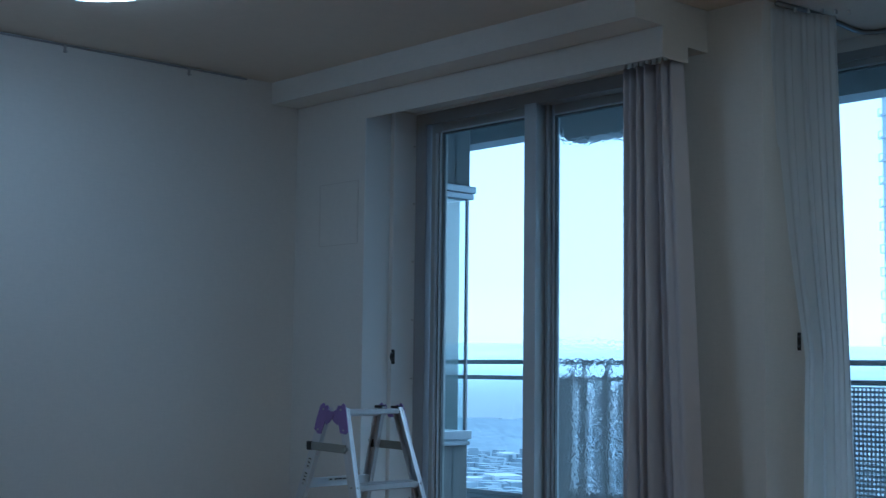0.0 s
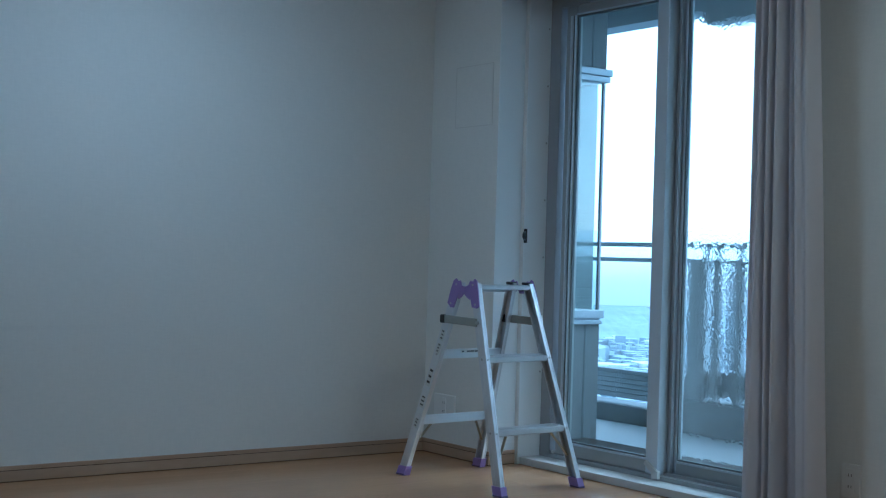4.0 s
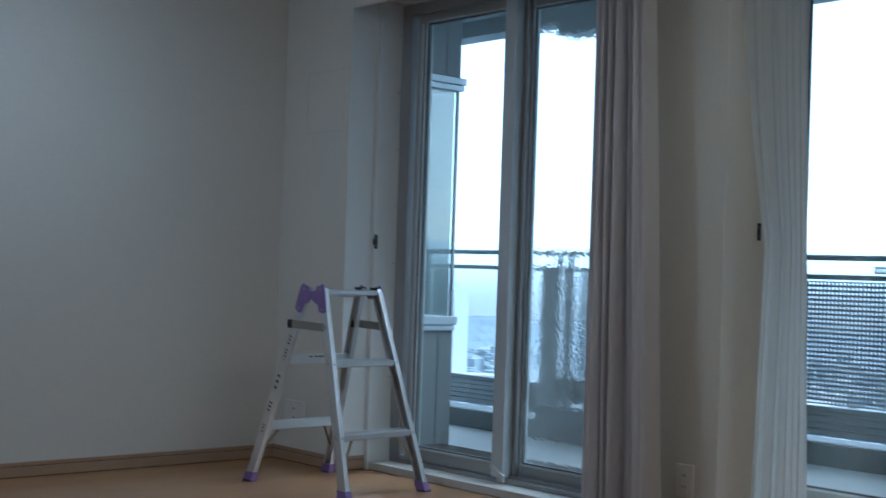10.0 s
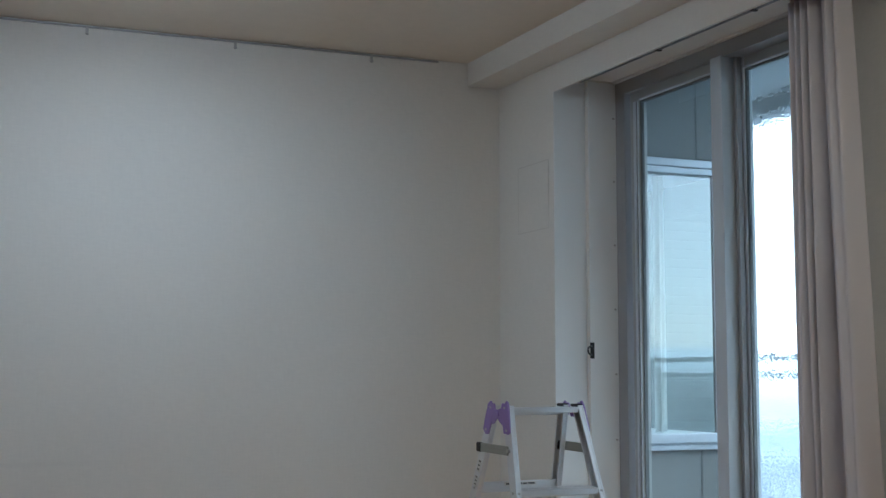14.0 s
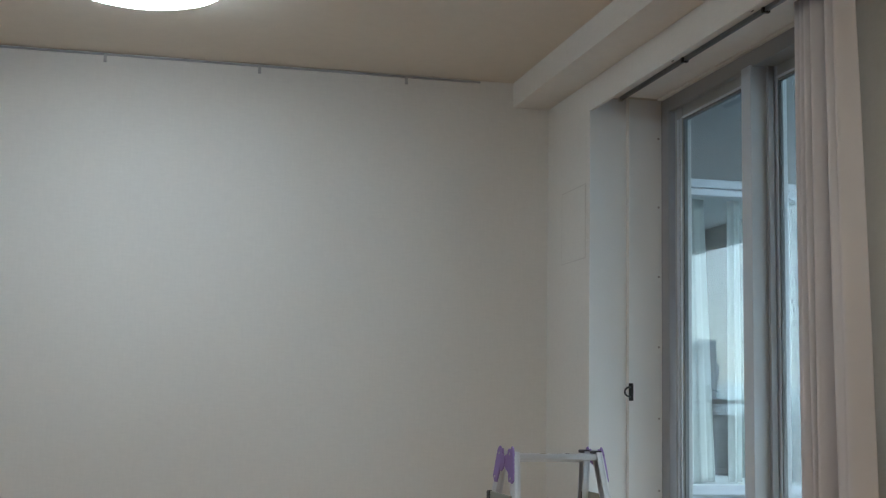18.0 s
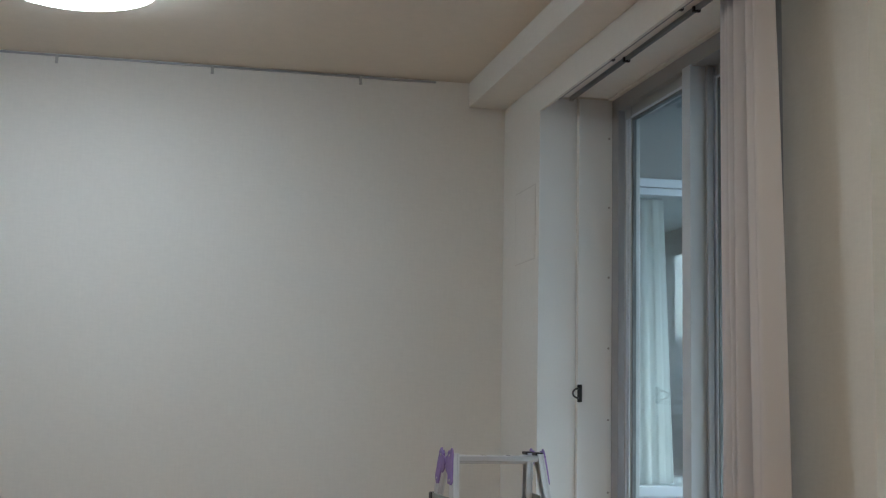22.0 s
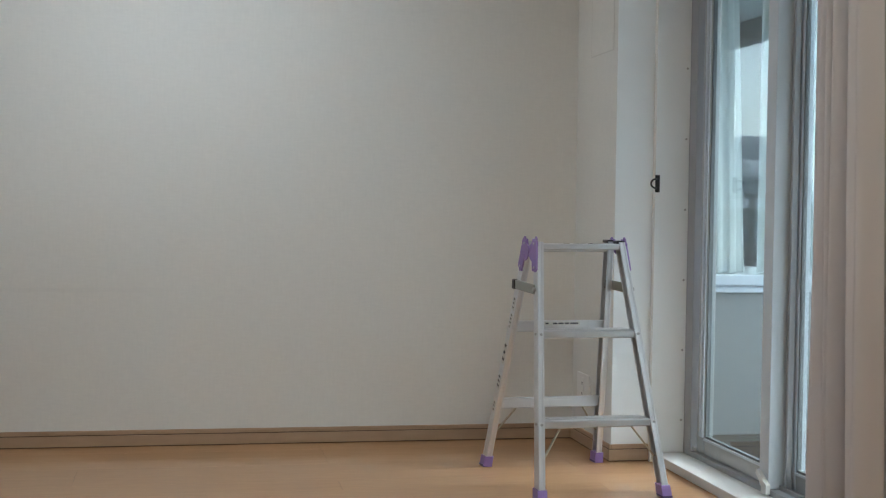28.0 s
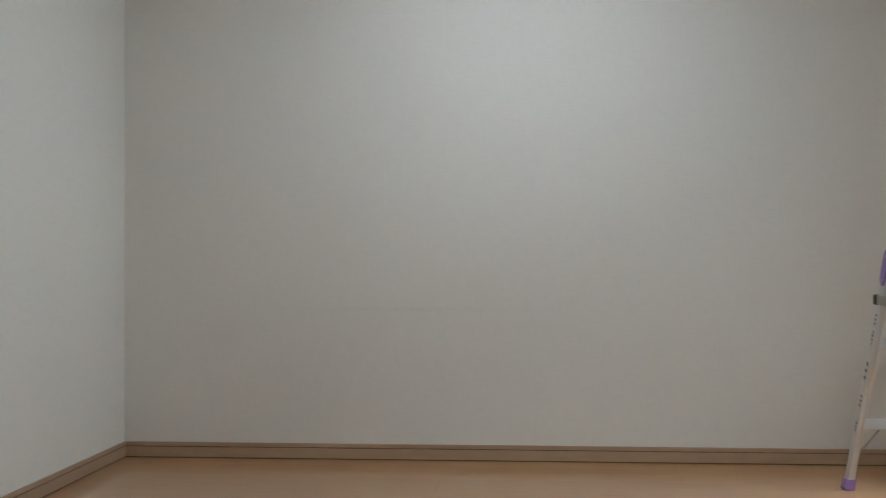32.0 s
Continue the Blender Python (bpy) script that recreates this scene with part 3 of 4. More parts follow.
C1 = thing("curtain", (2.12, 0.14, 0.0), "greyish pink drape drawn aside beside the balcony window", "curtain")
HEM = [(0, -0.0121), (0.06, 0.0242), (0.15, 0.0314), (0.23, 0.0145), (0.255, -0.0363), (0.275, -0.0266), (0.3, 0.0218), (0.335, 0.0242), (0.355, -0.0339), (0.375, -0.0242), (0.4, 0.0266), (0.44, 0.0242), (0.465, -0.0339), (0.55, -0.0145), (0.66, -0.0242), (0.72, -0.0097), (0.745, 0.0363), (0.84, 0.0544), (0.96, 0.0411), (1, -0.0181)]
HEADING = [(0, -0.0073), (0.05, 0.0073), (0.11, 0.0097), (0.17, 0.0024), (0.2, -0.0121), (0.24, -0.0097), (0.27, 0.0109), (0.32, 0.0121), (0.35, -0.0109), (0.4, -0.0109), (0.43, 0.0121), (0.5, 0.0133), (0.53, -0.0121), (0.58, -0.0084), (0.64, -0.0109), (0.69, -0.006), (0.73, 0.0133), (0.82, 0.0169), (0.94, 0.0121), (1, -0.0073)]
thicken(part("drape", hanging(1.925, 2.31, 0.128, 0.028, 2.165, HEM, HEADING, 1.935, 2.20), CLOTH, C1))
thicken(part("lining", pleats(1.902, 1.952, 0.19, 0.02, 2.16, 0.012, 1.5, 0.02, 9, cols=40), SHEER, C1, "pale sheer lining"))
C2 = thing("sheer_curtain", (2.55, 0.6, 0.0), "pale sheer curtain bunched beside the pillar", "curtain")
thicken(part("drape", pleats(2.460, 2.572, 0.325, 0.012, 2.345, 0.012, 4.3, 0.10, 12, skew=0.27, edge=lambda u, v: (1 - u) * (0.195 * min(v / 0.54, 1.0) ** 2.0 - 0.13 * max(0.0, v - 0.55))), SHEER, C2))
for x in [1.945 + 0.029 * k for k in range(9)]:
    part("glider", box(x, x + 0.008, 0.116, 0.126, 2.163, 2.197, 0.001), WHITE, C1)
for x in [2.49 + 0.03 * k for k in range(6)]:
    part("glider", box(x - 0.01, x - 0.002, 0.36 + 1.4 * (x - 2.49), 0.37 + 1.4 * (x - 2.49), 2.335, 2.352, 0.001), WHITE, C2)

for y in (0.068, 0.122):
    r = thing("curtain_rail", (1.4, y, 2.2), "thin dark slotted metal curtain rail under the curtain box", "curtain rail", "curtain rails")
    part("rail", sweep((0.54, y, 2.202), (2.205, y, 2.202), (0, 1, 0), [(-0.0062, -0.007), (-0.0025, -0.007), (-0.0025, -0.003), (0.0025, -0.003), (0.0025, -0.007), (0.0062, -0.007), (0.0062, 0.0068), (-0.0062, 0.0068)]), RAIL, r)
    part("end_stop", box(0.53, 0.541, y - 0.009, y + 0.009, 2.192, 2.2085, 0.002), WHITE, r)
    for x in (1.14, 1.74):
        part("bracket", box(x, x + 0.014, y - 0.012, y + 0.012, 2.191, 2.2085, 0.002), BLACK, r)
r = thing("curtain_rail", (3.4, 0.6, CEIL), "pale curtain rail on the ceiling before the second window", "curtain rail", "curtain rails")
way = [(x, y, CEIL - 0.011) for x, y in ((2.485, 0.33), (2.50, 0.45), (2.505, 0.60), (2.495, 0.75), (2.485, 0.86), (2.495, 0.925), (2.53, 0.955), (2.62, 0.965), (3.4, 0.965))]
smooth(part("rail", tube(way, 0.0105, 8), RAIL, r, "curved rail"))


# tieback hooks
def tieback(x, y, z):
    h = thing("tieback_hook", (x, y, z), "black curtain tieback hook screwed to the jamb", "hook", "tieback hooks")
    part("base", box(x, x + 0.006, y - 0.009, y + 0.009, z - 0.033, z + 0.033, 0.002), BLACK, h)
    pts = [(x + 0.004 + 0.022 * math.sin(a), y - 0.004 - 0.030 * math.sin(a), z - 0.018 * math.cos(a)) for a in [k * math.pi / 10 for k in range(11)]]
    smooth(part("hook", tube(pts, 0.0036), BLACK, h, "bent wire hook"))
    return h


tieback(0.5502, 0.158, 1.068)
tieback(PILLAR_X, 0.485, 1.128)


# ---- picture rail on the west wall ----
P = thing("picture_rail", (0.0, -1.8, 2.36), "thin grey metal picture rail below the ceiling", "picture rail")
part("rail", box(0.0005, 0.012, SOUTH_Y + 0.02, -0.305, 2.358, 2.365, 0.0015), ALU_FRAME, P)
for k in range(5):
    y = -0.625 - 0.607 * k
    h = part("hook", box(0.0125, 0.018, y - 0.006, y + 0.006, 2.332, 2.362, 0.001), STEEL, P)
    part("tip", box(0.0125, 0.026, y - 0.006, y + 0.006, 2.328, 2.334, 0.001), STEEL, h)

# ---- ceiling lamps ----
def ceiling_lamp(cx, cy, cr, material, label):
    lamp = thing("ceiling_light", (cx, cy, CEIL), label, "ceiling light", "ceiling lights")
    smooth(part("diffuser", lathe((cx, cy, 0), [(cr * 0.2, 2.284), (cr * 0.6, 2.286), (cr * 0.85, 2.292), (cr * 0.96, 2.301), (cr, 2.317), (cr * 0.99, 2.345)]), material, lamp, "glowing milky diffuser"))
    part("base", lathe((cx, cy, 0), [(cr * 0.95, 2.3455), (cr * 0.97, 2.35), (cr * 0.97, CEIL - 0.0005)]), WHITE, lamp)


ceiling_lamp(1.12, -1.705, 0.26, LAMP, "round white ceiling lamp, lit")
# unseen lamp, added as warm fill for the pillar and curtain
ceiling_lamp(3.6, -0.65, 0.34, LAMP_FILL, "round warm-white ceiling lamp, never in view, added as fill light")


# ---- outlets ----
def outlet(x, y, z, w=0.07, h=0.12, sockets=2):
    o = thing("wall_outlet", (x, y, z), "white plastic wall outlet plate above the baseboard", "outlet", "wall outlets")
    p = part("plate", box(x - w / 2, x + w / 2, y - 0.011, y - 0.0005, z - h / 2, z + h / 2, 0.004), PLATE, o)
    part("insert", box(x - 0.016, x + 0.016, y - 0.0135, y - 0.0108, z - h * 0.36, z + h * 0.36, 0.001), PLATE, o)
    for k in range(sockets):
        zz = z + (k - (sockets - 1) / 2) * 0.042
        for dx in (-0.006, 0.006):
            part("slot", box(x + dx - 0.0012, x + dx + 0.0012, y - 0.0142, y - 0.0132, zz - 0.005, zz + 0.005), BLACK, o)
    return o


outlet(2.32, PILLAR_Y, 0.186, 0.082, 0.124)
outlet(0.178, 0.0, 0.235, 0.165, 0.12)

# ---- stepladder ----
FWD, WID = Vector((0.9977, 0.068, 0.0)), Vector((-0.068, 0.9977, 0.0))
LAD = Vector((0.849, -0.255, 0.0))
TOPZ = 0.845


def lp(f, w, z):
    return LAD + FWD * f + WID * w + Vector((0, 0, z))


def leg_at(front, side, z):
    """The centre line of a leg at height z."""
    k = z / TOPZ
    return lp(front * (0.315 + (0.052 - 0.315) * k), side * (0.222 + (0.152 - 0.222) * k), z)


STEPLADDER = thing("stepladder", LAD, "aluminium stepladder with purple plastic caps and feet, standing open", "stepladder")
CHANNEL = [(-0.0225, -0.011), (-0.006, -0.011), (-0.005, -0.0102), (0.005, -0.0102), (0.006, -0.011), (0.0225, -0.011), (0.0225, -0.0055), (0.0211, -0.0045), (0.0211, 0.0035), (0.0225, 0.0045), (0.0225, 0.011), (0.0165, 0.011), (0.0165, 0.0088), (0.0203, 0.0088), (0.0203, -0.0088), (-0.0203, -0.0088), (-0.0203, 0.0088), (-0.0165, 0.0088), (-0.0165, 0.011), (-0.0225, 0.011)]
legs = {}
for front in (1, -1):
    for side in (-1, 1):
        lo, hi = leg_at(front, side, 0.03), leg_at(front, side, 0.845)
        m = basis(lo, hi, FWD)
        across = m.to_3x3() @ Vector((0, 1, 0))
        flip = 1 if across.dot(WID) * side > 0 else -1
        outline = [(a, -bb * flip) for a, bb in CHANNEL]
        lg = part("leg", sweep(lo, hi, FWD, outline, cut0=0.012, cut1=0.852), ALU, STEPLADDER)
        legs[front, side] = lg
        foot = bmesh.new()
        lo2, hi2 = leg_at(front, side, 0.0), leg_at(front, side, 0.045)
        sweep(lo2, hi2, FWD, [(-0.0255, -0.016), (0.0255, -0.016), (0.0265, 0.016), (-0.0265, 0.016)], foot, cut0=0.0, cut1=0.041)
        part("foot", foot, PURPLE, lg, "purple plastic foot")
        c = leg_at(front, side, 0.0)
        part("sole", bar(c - FWD * 0.0275 + Vector((0, 0, 0.004)), c + FWD * 0.0275 + Vector((0, 0, 0.004)), 0.036, 0.007, WID, 0.002), SOLE, lg, "dark rubber sole")
        for z in (0.246, 0.539):
            c = leg_at(front, side, z)
            o = WID * side
            part("rivet", rod(c + o * 0.010, c + o * 0.0145, 0.005, 8), STEEL, lg)
            part("rivet", rod(c + FWD * front * 0.0215, c + FWD * front * 0.0255, 0.005, 8), STEEL, lg)

for front in (1, -1):
    for z in (0.246, 0.539):
        a, c = leg_at(front, -1, z), leg_at(front, 1, z)
        if front > 0:
            st = part("step", sweep(a + WID * 0.0115, c - WID * 0.0115, FWD, [(-0.036, -0.011), (0.016, -0.011), (0.0205, -0.008), (0.0205, 0.011), (0.017, 0.015), (-0.032, 0.015), (-0.036, 0.011)]), ALU, STEPLADDER)
            for k in range(5):
                f0 = -0.029 + 0.011 * k
                part("tread_rib", bar(a + FWD * f0 + WID * 0.03 + Vector((0, 0, 0.0158)), c + FWD * f0 - WID * 0.03 + Vector((0, 0, 0.0158)), 0.005, 0.002, FWD), ALU, st)
        else:
            st = part("step", bar(a, c, 0.018, 0.040, FWD, 0.003), ALU, STEPLADDER)
        if z < 0.3:
            for side in (-1, 1):
                p = leg_at(front, side, z - 0.115)
                q = leg_at(front, side, z) - WID * side * 0.075 - Vector((0, 0, 0.014))
                part("brace", bar(p - WID * side * 0.012, q, 0.014, 0.003, FWD, 0.0), BRONZE, STEPLADDER)
a, c = leg_at(1, -1, 0.835), leg_at(1, 1, 0.835)
top = part("top_plate", sweep(a - FWD * 0.01 + WID * 0.0115, c - FWD * 0.01 - WID * 0.0115, FWD, [(-0.055, -0.010), (0.026, -0.010), (0.030, -0.006), (0.030, 0.008), (0.026, 0.011), (-0.055, 0.011)]), ALU, STEPLADDER)
for u0, u1, tone in ((0.30, 0.36, BRONZE), (0.42, 0.55, STICKER), (0.60, 0.64, INK), (0.66, 0.74, STICKER)):
    part("sticker", bar(a.lerp(c, u0) + FWD * 0.008 + Vector((0, 0, 0.0117)), a.lerp(c, u1) + FWD * 0.008 + Vector((0, 0, 0.0117)), 0.014, 0.001, FWD), tone, top)
part("top_bar", bar(leg_at(-1, -1, 0.826), leg_at(-1, 1, 0.826), 0.016, 0.026, FWD, 0.003), ALU, STEPLADDER)

# hinge caps: two lobes on each side, joined at the pivot
for side in (-1, 1):
    cap = bmesh.new()
    for front in (1, -1):
        hi, lo = leg_at(front, side, 0.862), leg_at(front, side, 0.744 if side < 0 or front > 0 else 0.815)
        m = basis(lo, hi, FWD)
        across = m.to_3x3() @ Vector((0, 1, 0))
        s = 1 if across.dot(WID) * side > 0 else -1
        n = (hi - lo).length
        own = bmesh.new()
        for inner, outer in ((0.0112, 0.017),):
            w = 1.0 if side < 0 else 0.86
            k = n / 0.13
            shape = [(-0.022, 0.012 * k), (-0.008, 0.008 * k), (0.004, 0.0), (0.022, 0.006 * k), (0.025, 0.05 * k), (0.026, 0.09 * k), (0.025, n - 0.008), (0.016, n + 0.002), (0.002, n - 0.006), (-0.012, n + 0.002), (-0.024, n - 0.010), (-0.026, 0.075 * k), (-0.024, 0.04 * k)]
            va = [own.verts.new(m @ Vector((x * w, inner * s, h))) for x, h in shape]
            vb = [own.verts.new(m @ Vector((x * w, outer * s, h))) for x, h in shape]
            own.faces.new(va[::-1])
            own.faces.new(vb)
            for i in range(len(shape)):
                j = (i + 1) % len(shape)
                own.faces.new((va[i], va[j], vb[j], vb[i]))
        join(cap, own)
        sweep(leg_at(front, side, 0.842) + WID * side * (0.009 if side < 0 else 0.010), leg_at(front, side, 0.842) + WID * side * 0.017, FWD, [(-0.026, -0.004), (0.026, -0.004), (0.022, 0.014), (-0.022, 0.014)], cap)
    if side < 0:
        own = bmesh.new()
        shape = [(-0.036, 0.846), (-0.012, 0.838), (0.0, 0.828), (0.012, 0.838), (0.036, 0.846), (0.05, 0.80), (0.034, 0.782), (0.016, 0.792), (0.0, 0.806), (-0.016, 0.792), (-0.034, 0.782), (-0.05, 0.80)]
        va = [own.verts.new(lp(f, side * 0.1665, z)) for f, z in shape]
        vb = [own.verts.new(lp(f, side * 0.171, z)) for f, z in shape]
        own.faces.new(va[::-1])
        own.faces.new(vb)
        for i in range(len(shape)):
            own.faces.new((va[i], va[(i + 1) % len(shape)], vb[(i + 1) % len(shape)], vb[i]))
        join(cap, own)
    mid = lp(0, side * 0.152, 0.822)
    rod(mid + WID * side * 0.006, mid + WID * side * 0.024, 0.015, 14, cap)
    hc = part("hinge_cap", cap, PURPLE, STEPLADDER, "purple plastic hinge cap")
    for front in (1, -1):
        for z in (0.762, 0.844):
            c = leg_at(front, side, z)
            part("rivet", rod(c + WID * side * 0.016, c + WID * side * 0.0195, 0.0045, 8), STEEL, hc)
        # ears of the far cap are coloured black for the shade on them
        if side > 0:
            w = leg_at(front, side, 0.852)
            part("shaded_ear", bar(w - FWD * 0.020 - WID * 0.004, w + FWD * 0.020 - WID * 0.004, 0.011, 0.026, (0, 0, 1), 0.003), BLACK, hc, "hinge cap ear with its shade painted black")
    # locking arm between front and rear leg
    p, q = leg_at(1, side, 0.688), leg_at(-1, side, 0.694)
    arm = part("locking_arm", bar(p + WID * side * 0.0145 - FWD * 0.005, q + WID * side * 0.0145 - FWD * 0.02, 0.034, 0.006, (0, 0, 1), 0.002), ARM, STEPLADDER)
    part("catch", bar(q + WID * side * 0.012 - FWD * 0.012, q + WID * side * 0.012 - FWD * 0.036, 0.036, 0.02, (0, 0, 1), 0.004), BLACK, arm, "black plastic catch")
    part("pivot", rod(p + WID * side * 0.010, p + WID * side * 0.021, 0.007, 10), STEEL, arm)

# stickers with unreadable print, on the rear leg and the rear bar
lg = legs[-1, -1]
for z0, z1, ink in ((0.60, 0.645, 0), (0.545, 0.585, 0), (0.40, 0.475, 1), (0.305, 0.355, 1), (0.215, 0.255, 0)):
    p, q = leg_at(-1, -1, z0), leg_at(-1, -1, z1)
    o = -WID * 0.0117
    part("sticker", bar(p + o, q + o, 0.026, 0.0012, FWD), STICKER, lg, "paper warning label")
    for k in range(3):
        u = (k + 0.5) / 3
        s = p.lerp(q, u)
        e = p.lerp(q, u + 0.12)
        part("print", bar(s + o * 1.06, e + o * 1.06, 0.019 if ink else 0.012, 0.0012, FWD), INK, lg)
a, c = leg_at(-1, -1, 0.549), leg_at(-1, 1, 0.549)
st = part("sticker", bar(a.lerp(c, 0.32) + FWD * 0.0095, a.lerp(c, 0.72) + FWD * 0.0095, 0.0012, 0.014, FWD), STICKER, STEPLADDER, "printed label")
for k, (u0, u1) in enumerate(((0.34, 0.375), (0.42, 0.47), (0.48, 0.54), (0.55, 0.60), (0.61, 0.70))):
    part("print", bar(a.lerp(c, u0) + FWD * 0.0103, a.lerp(c, u1) + FWD * 0.0103, 0.0012, 0.006, FWD), INK, st)

# ---- next room's bay window, seen across the balcony corner ----
BX, BY0, BY1 = -0.02, 0.393, 1.178
BAY = thing("bay_window", (0.0, 0.8, 0.0), "neighbouring room's glazed bay above a grey tiled outer wall", "bay window", kind="structure")
part("lower_wall", box(-1.6, BX, BY0, BY1, -0.06, 0.616, 0.002), RENDERED, BAY)
part("upper_wall", box(-1.6, BX, BY0, BY1, 2.006, 2.7, 0.002), RENDERED, BAY)
part("joint", box(BX - 0.001, BX + 0.0015, 1.07, 1.079, -0.04, 0.61), KERB, BAY)
part("joint", box(BX - 0.001, BX + 0.0015, 1.07, 1.079, 2.01, 2.6), KERB, BAY)
b = box(-1.6, BX + 0.02, BY0, BY1 + 0.002, 0.616, 0.637, 0.003)
box(-1.6, BX + 0.008, BY0, BY1 - 0.004, 0.637, 0.648, bm=b)
box(-1.6, BX + 0.03, BY0, BY1 + 0.006, 0.648, 0.693, 0.004, bm=b)
part("sill", b, ALU_LIGHT, BAY, "pale metal sill")
b = box(-1.6, BX + 0.03, BY0, BY1 + 0.006, 1.934, 1.965, 0.004)
box(-1.6, BX + 0.04, BY0, BY1 + 0.014, 1.967, 2.005, 0.006, bm=b)
part("lintel", b, ALU_LIGHT, BAY, "pale metal lintel")
part("mullion", box(BX - 0.02, BX, 1.160, 1.176, 0.693, 1.934, 0.002), ALU_FRAME, BAY)
part("mullion", box(BX - 0.03, BX + 0.004, BY0, 0.410, 0.693, 1.934, 0.002), ALU_FRAME, BAY)
p = part("pane", box(BX - 0.012, BX - 0.006, 0.410, 1.160, 0.693, 1.934), BAYGLASS, BAY)
p.visible_shadow = False
p = part("pane", box(-1.6, BX - 0.02, 1.165, 1.171, 0.693, 1.934), GLASS, BAY)
p.visible_shadow = False
b = box(-1.75, -1.6, -0.6, BY1 + 0.03, 0.3, 2.3)
box(-1.6, -0.145, -0.75, -0.6, 0.3, 2.3, bm=b)
box(-1.6, -0.145, -0.6, BY0, 0.3, 0.69, bm=b)
box(-1.6, -0.145, -0.6, BY0, 1.93, 2.3, bm=b)
part("inner_wall", b, DARKROOM, BAY)
for y0, wide, folds, seed, lean in ((0.43, 0.37, 5, 21, 0.13), (0.862, 0.056, 1, 5, 0.0)):
    b = pleats(0.0, wide, 0.0, 0.697, 1.93, 0.016, folds, 0.0, seed, rows=20, cols=80)
    for v in b.verts:
        v.co.x *= 1.0 - lean * (v.co.z - 0.697) / 1.233
    bmesh.ops.transform(b, matrix=Matrix.Translation((-0.085, y0, 0.0)) @ Matrix.Rotation(radians(90), 4, "Z"), verts=b.verts)
    thicken(part("drape", b, BAYCLOTH, BAY, "white sheer drape"))

# tiled pier at the far end of the bay, up to the soffit
PIER = thing("tiled_pier", (-1.1, 1.45, -0.056), "grey mosaic-tiled pier beyond the neighbouring bay", "pier", kind="structure")
part("pier", box(-1.6, -0.68, 1.21, 1.728, -0.056, 2.58, 0.003), TILED, PIER)

# ---- balcony ----
RY = 2.15
b = box(-7.0, 9.0, 0.42, 2.32, -0.30, -0.056)
box(1.35, 9.0, 1.145, 2.055, -0.06, 0.04, bm=b)
struct("balcony_floor", b, CONCRETE, "grey coated concrete balcony floor", "floor")
b = box(-0.25, 9.0, 2.06, 2.32, -0.056, 0.148, 0.008)
box(-7.0, -0.2505, 2.06, 2.32, -0.056, 0.055, 0.008, bm=b)
struct("kerb", b, KERB, "dark grey balcony kerb below the railing", "kerb")
b = box(-7.0, 9.0, 0.42, 2.12, 2.58, 2.75)
box(-7.0, -0.2, 2.12, 2.30, 2.478, 2.75, bm=b)
box(-0.1995, 9.0, 2.12, 2.30, 2.404, 2.75, bm=b)
struct("balcony_soffit", b, SOFFIT, "grey balcony soffit with a downstand edge", "soffit")
b = box(-0.02, 0.546, 0.3855, 0.392, -0.045, 2.58)
box(1.99, 2.149, 1.1205, 1.14, -0.045, 2.58, bm=b)
box(3.3, 7.4, 1.1205, 1.14, -0.045, 2.58, bm=b)
struct("outer_wall", b, RENDERED, "grey rendered outer wall on the balcony", "wall")

# stand-ins out of direct view, added to bound the sky mirrored in the bay
BOARD = mat("reflection_board_paint", (0.72, 0.735, 0.73), 0.7, scale=80, vary=0.04, bump=0.1, big=1.2, bigvary=0.05)
b = box(3.68, 3.74, 1.141, 2.119, 0.041, 2.579, 0.003)
box(3.681, 3.739, 2.119, 2.30, 0.149, 2.139, 0.003, bm=b)
box(3.681, 3.739, 2.119, 2.199, 2.139, 2.4035, bm=b)
struct("reflection_board", b, BOARD, "pale board out of view, added to bound the bay's mirrored sky", "partition")
struct("reflection_header", box(2.46, 3.74, 2.20, 2.30, 2.140, 2.4035, 0.003), SOFFIT, "grey block out of view, added to cap the bay's mirrored sky", "soffit")

RAILING = thing("balcony_railing", (1.0, RY, 0.148), "dark metal balcony railing with perforated panels", "railing")
PITCH, FIRST = 0.828, -5.343
part("handrail", bar((-6.5, RY, 1.071), (8.0, RY, 1.071), 0.028, 0.05, (0, 0, 1), 0.006), RAIL, RAILING)
part("mid_rail", bar((-6.5, RY, 0.974), (8.0, RY, 0.974), 0.026, 0.035, (0, 0, 1), 0.003), RAIL, RAILING)
part("low_rail", bar((-0.26, RY, 0.312), (8.0, RY, 0.312), 0.026, 0.03, (0, 0, 1), 0.003), RAIL, RAILING)
part("low_rail", bar((-6.5, RY, 0.258), (-0.26, RY, 0.258), 0.026, 0.03, (0, 0, 1), 0.003), RAIL, RAILING)
for k in range(4):
    z = 0.191 + 0.0335 * k
    part("slat", bar((-0.26, RY + 0.005, z), (8.0, RY + 0.005, z), 0.033, 0.018, (0, 0.25, 1), 0.003), RAIL, RAILING)
for k in range(5):
    z = 0.106 + 0.0305 * k
    part("slat", bar((-6.5, RY + 0.005, z), (-0.26, RY + 0.005, z), 0.034, 0.014, (0, 0.25, 1), 0.003), RAIL, RAILING)
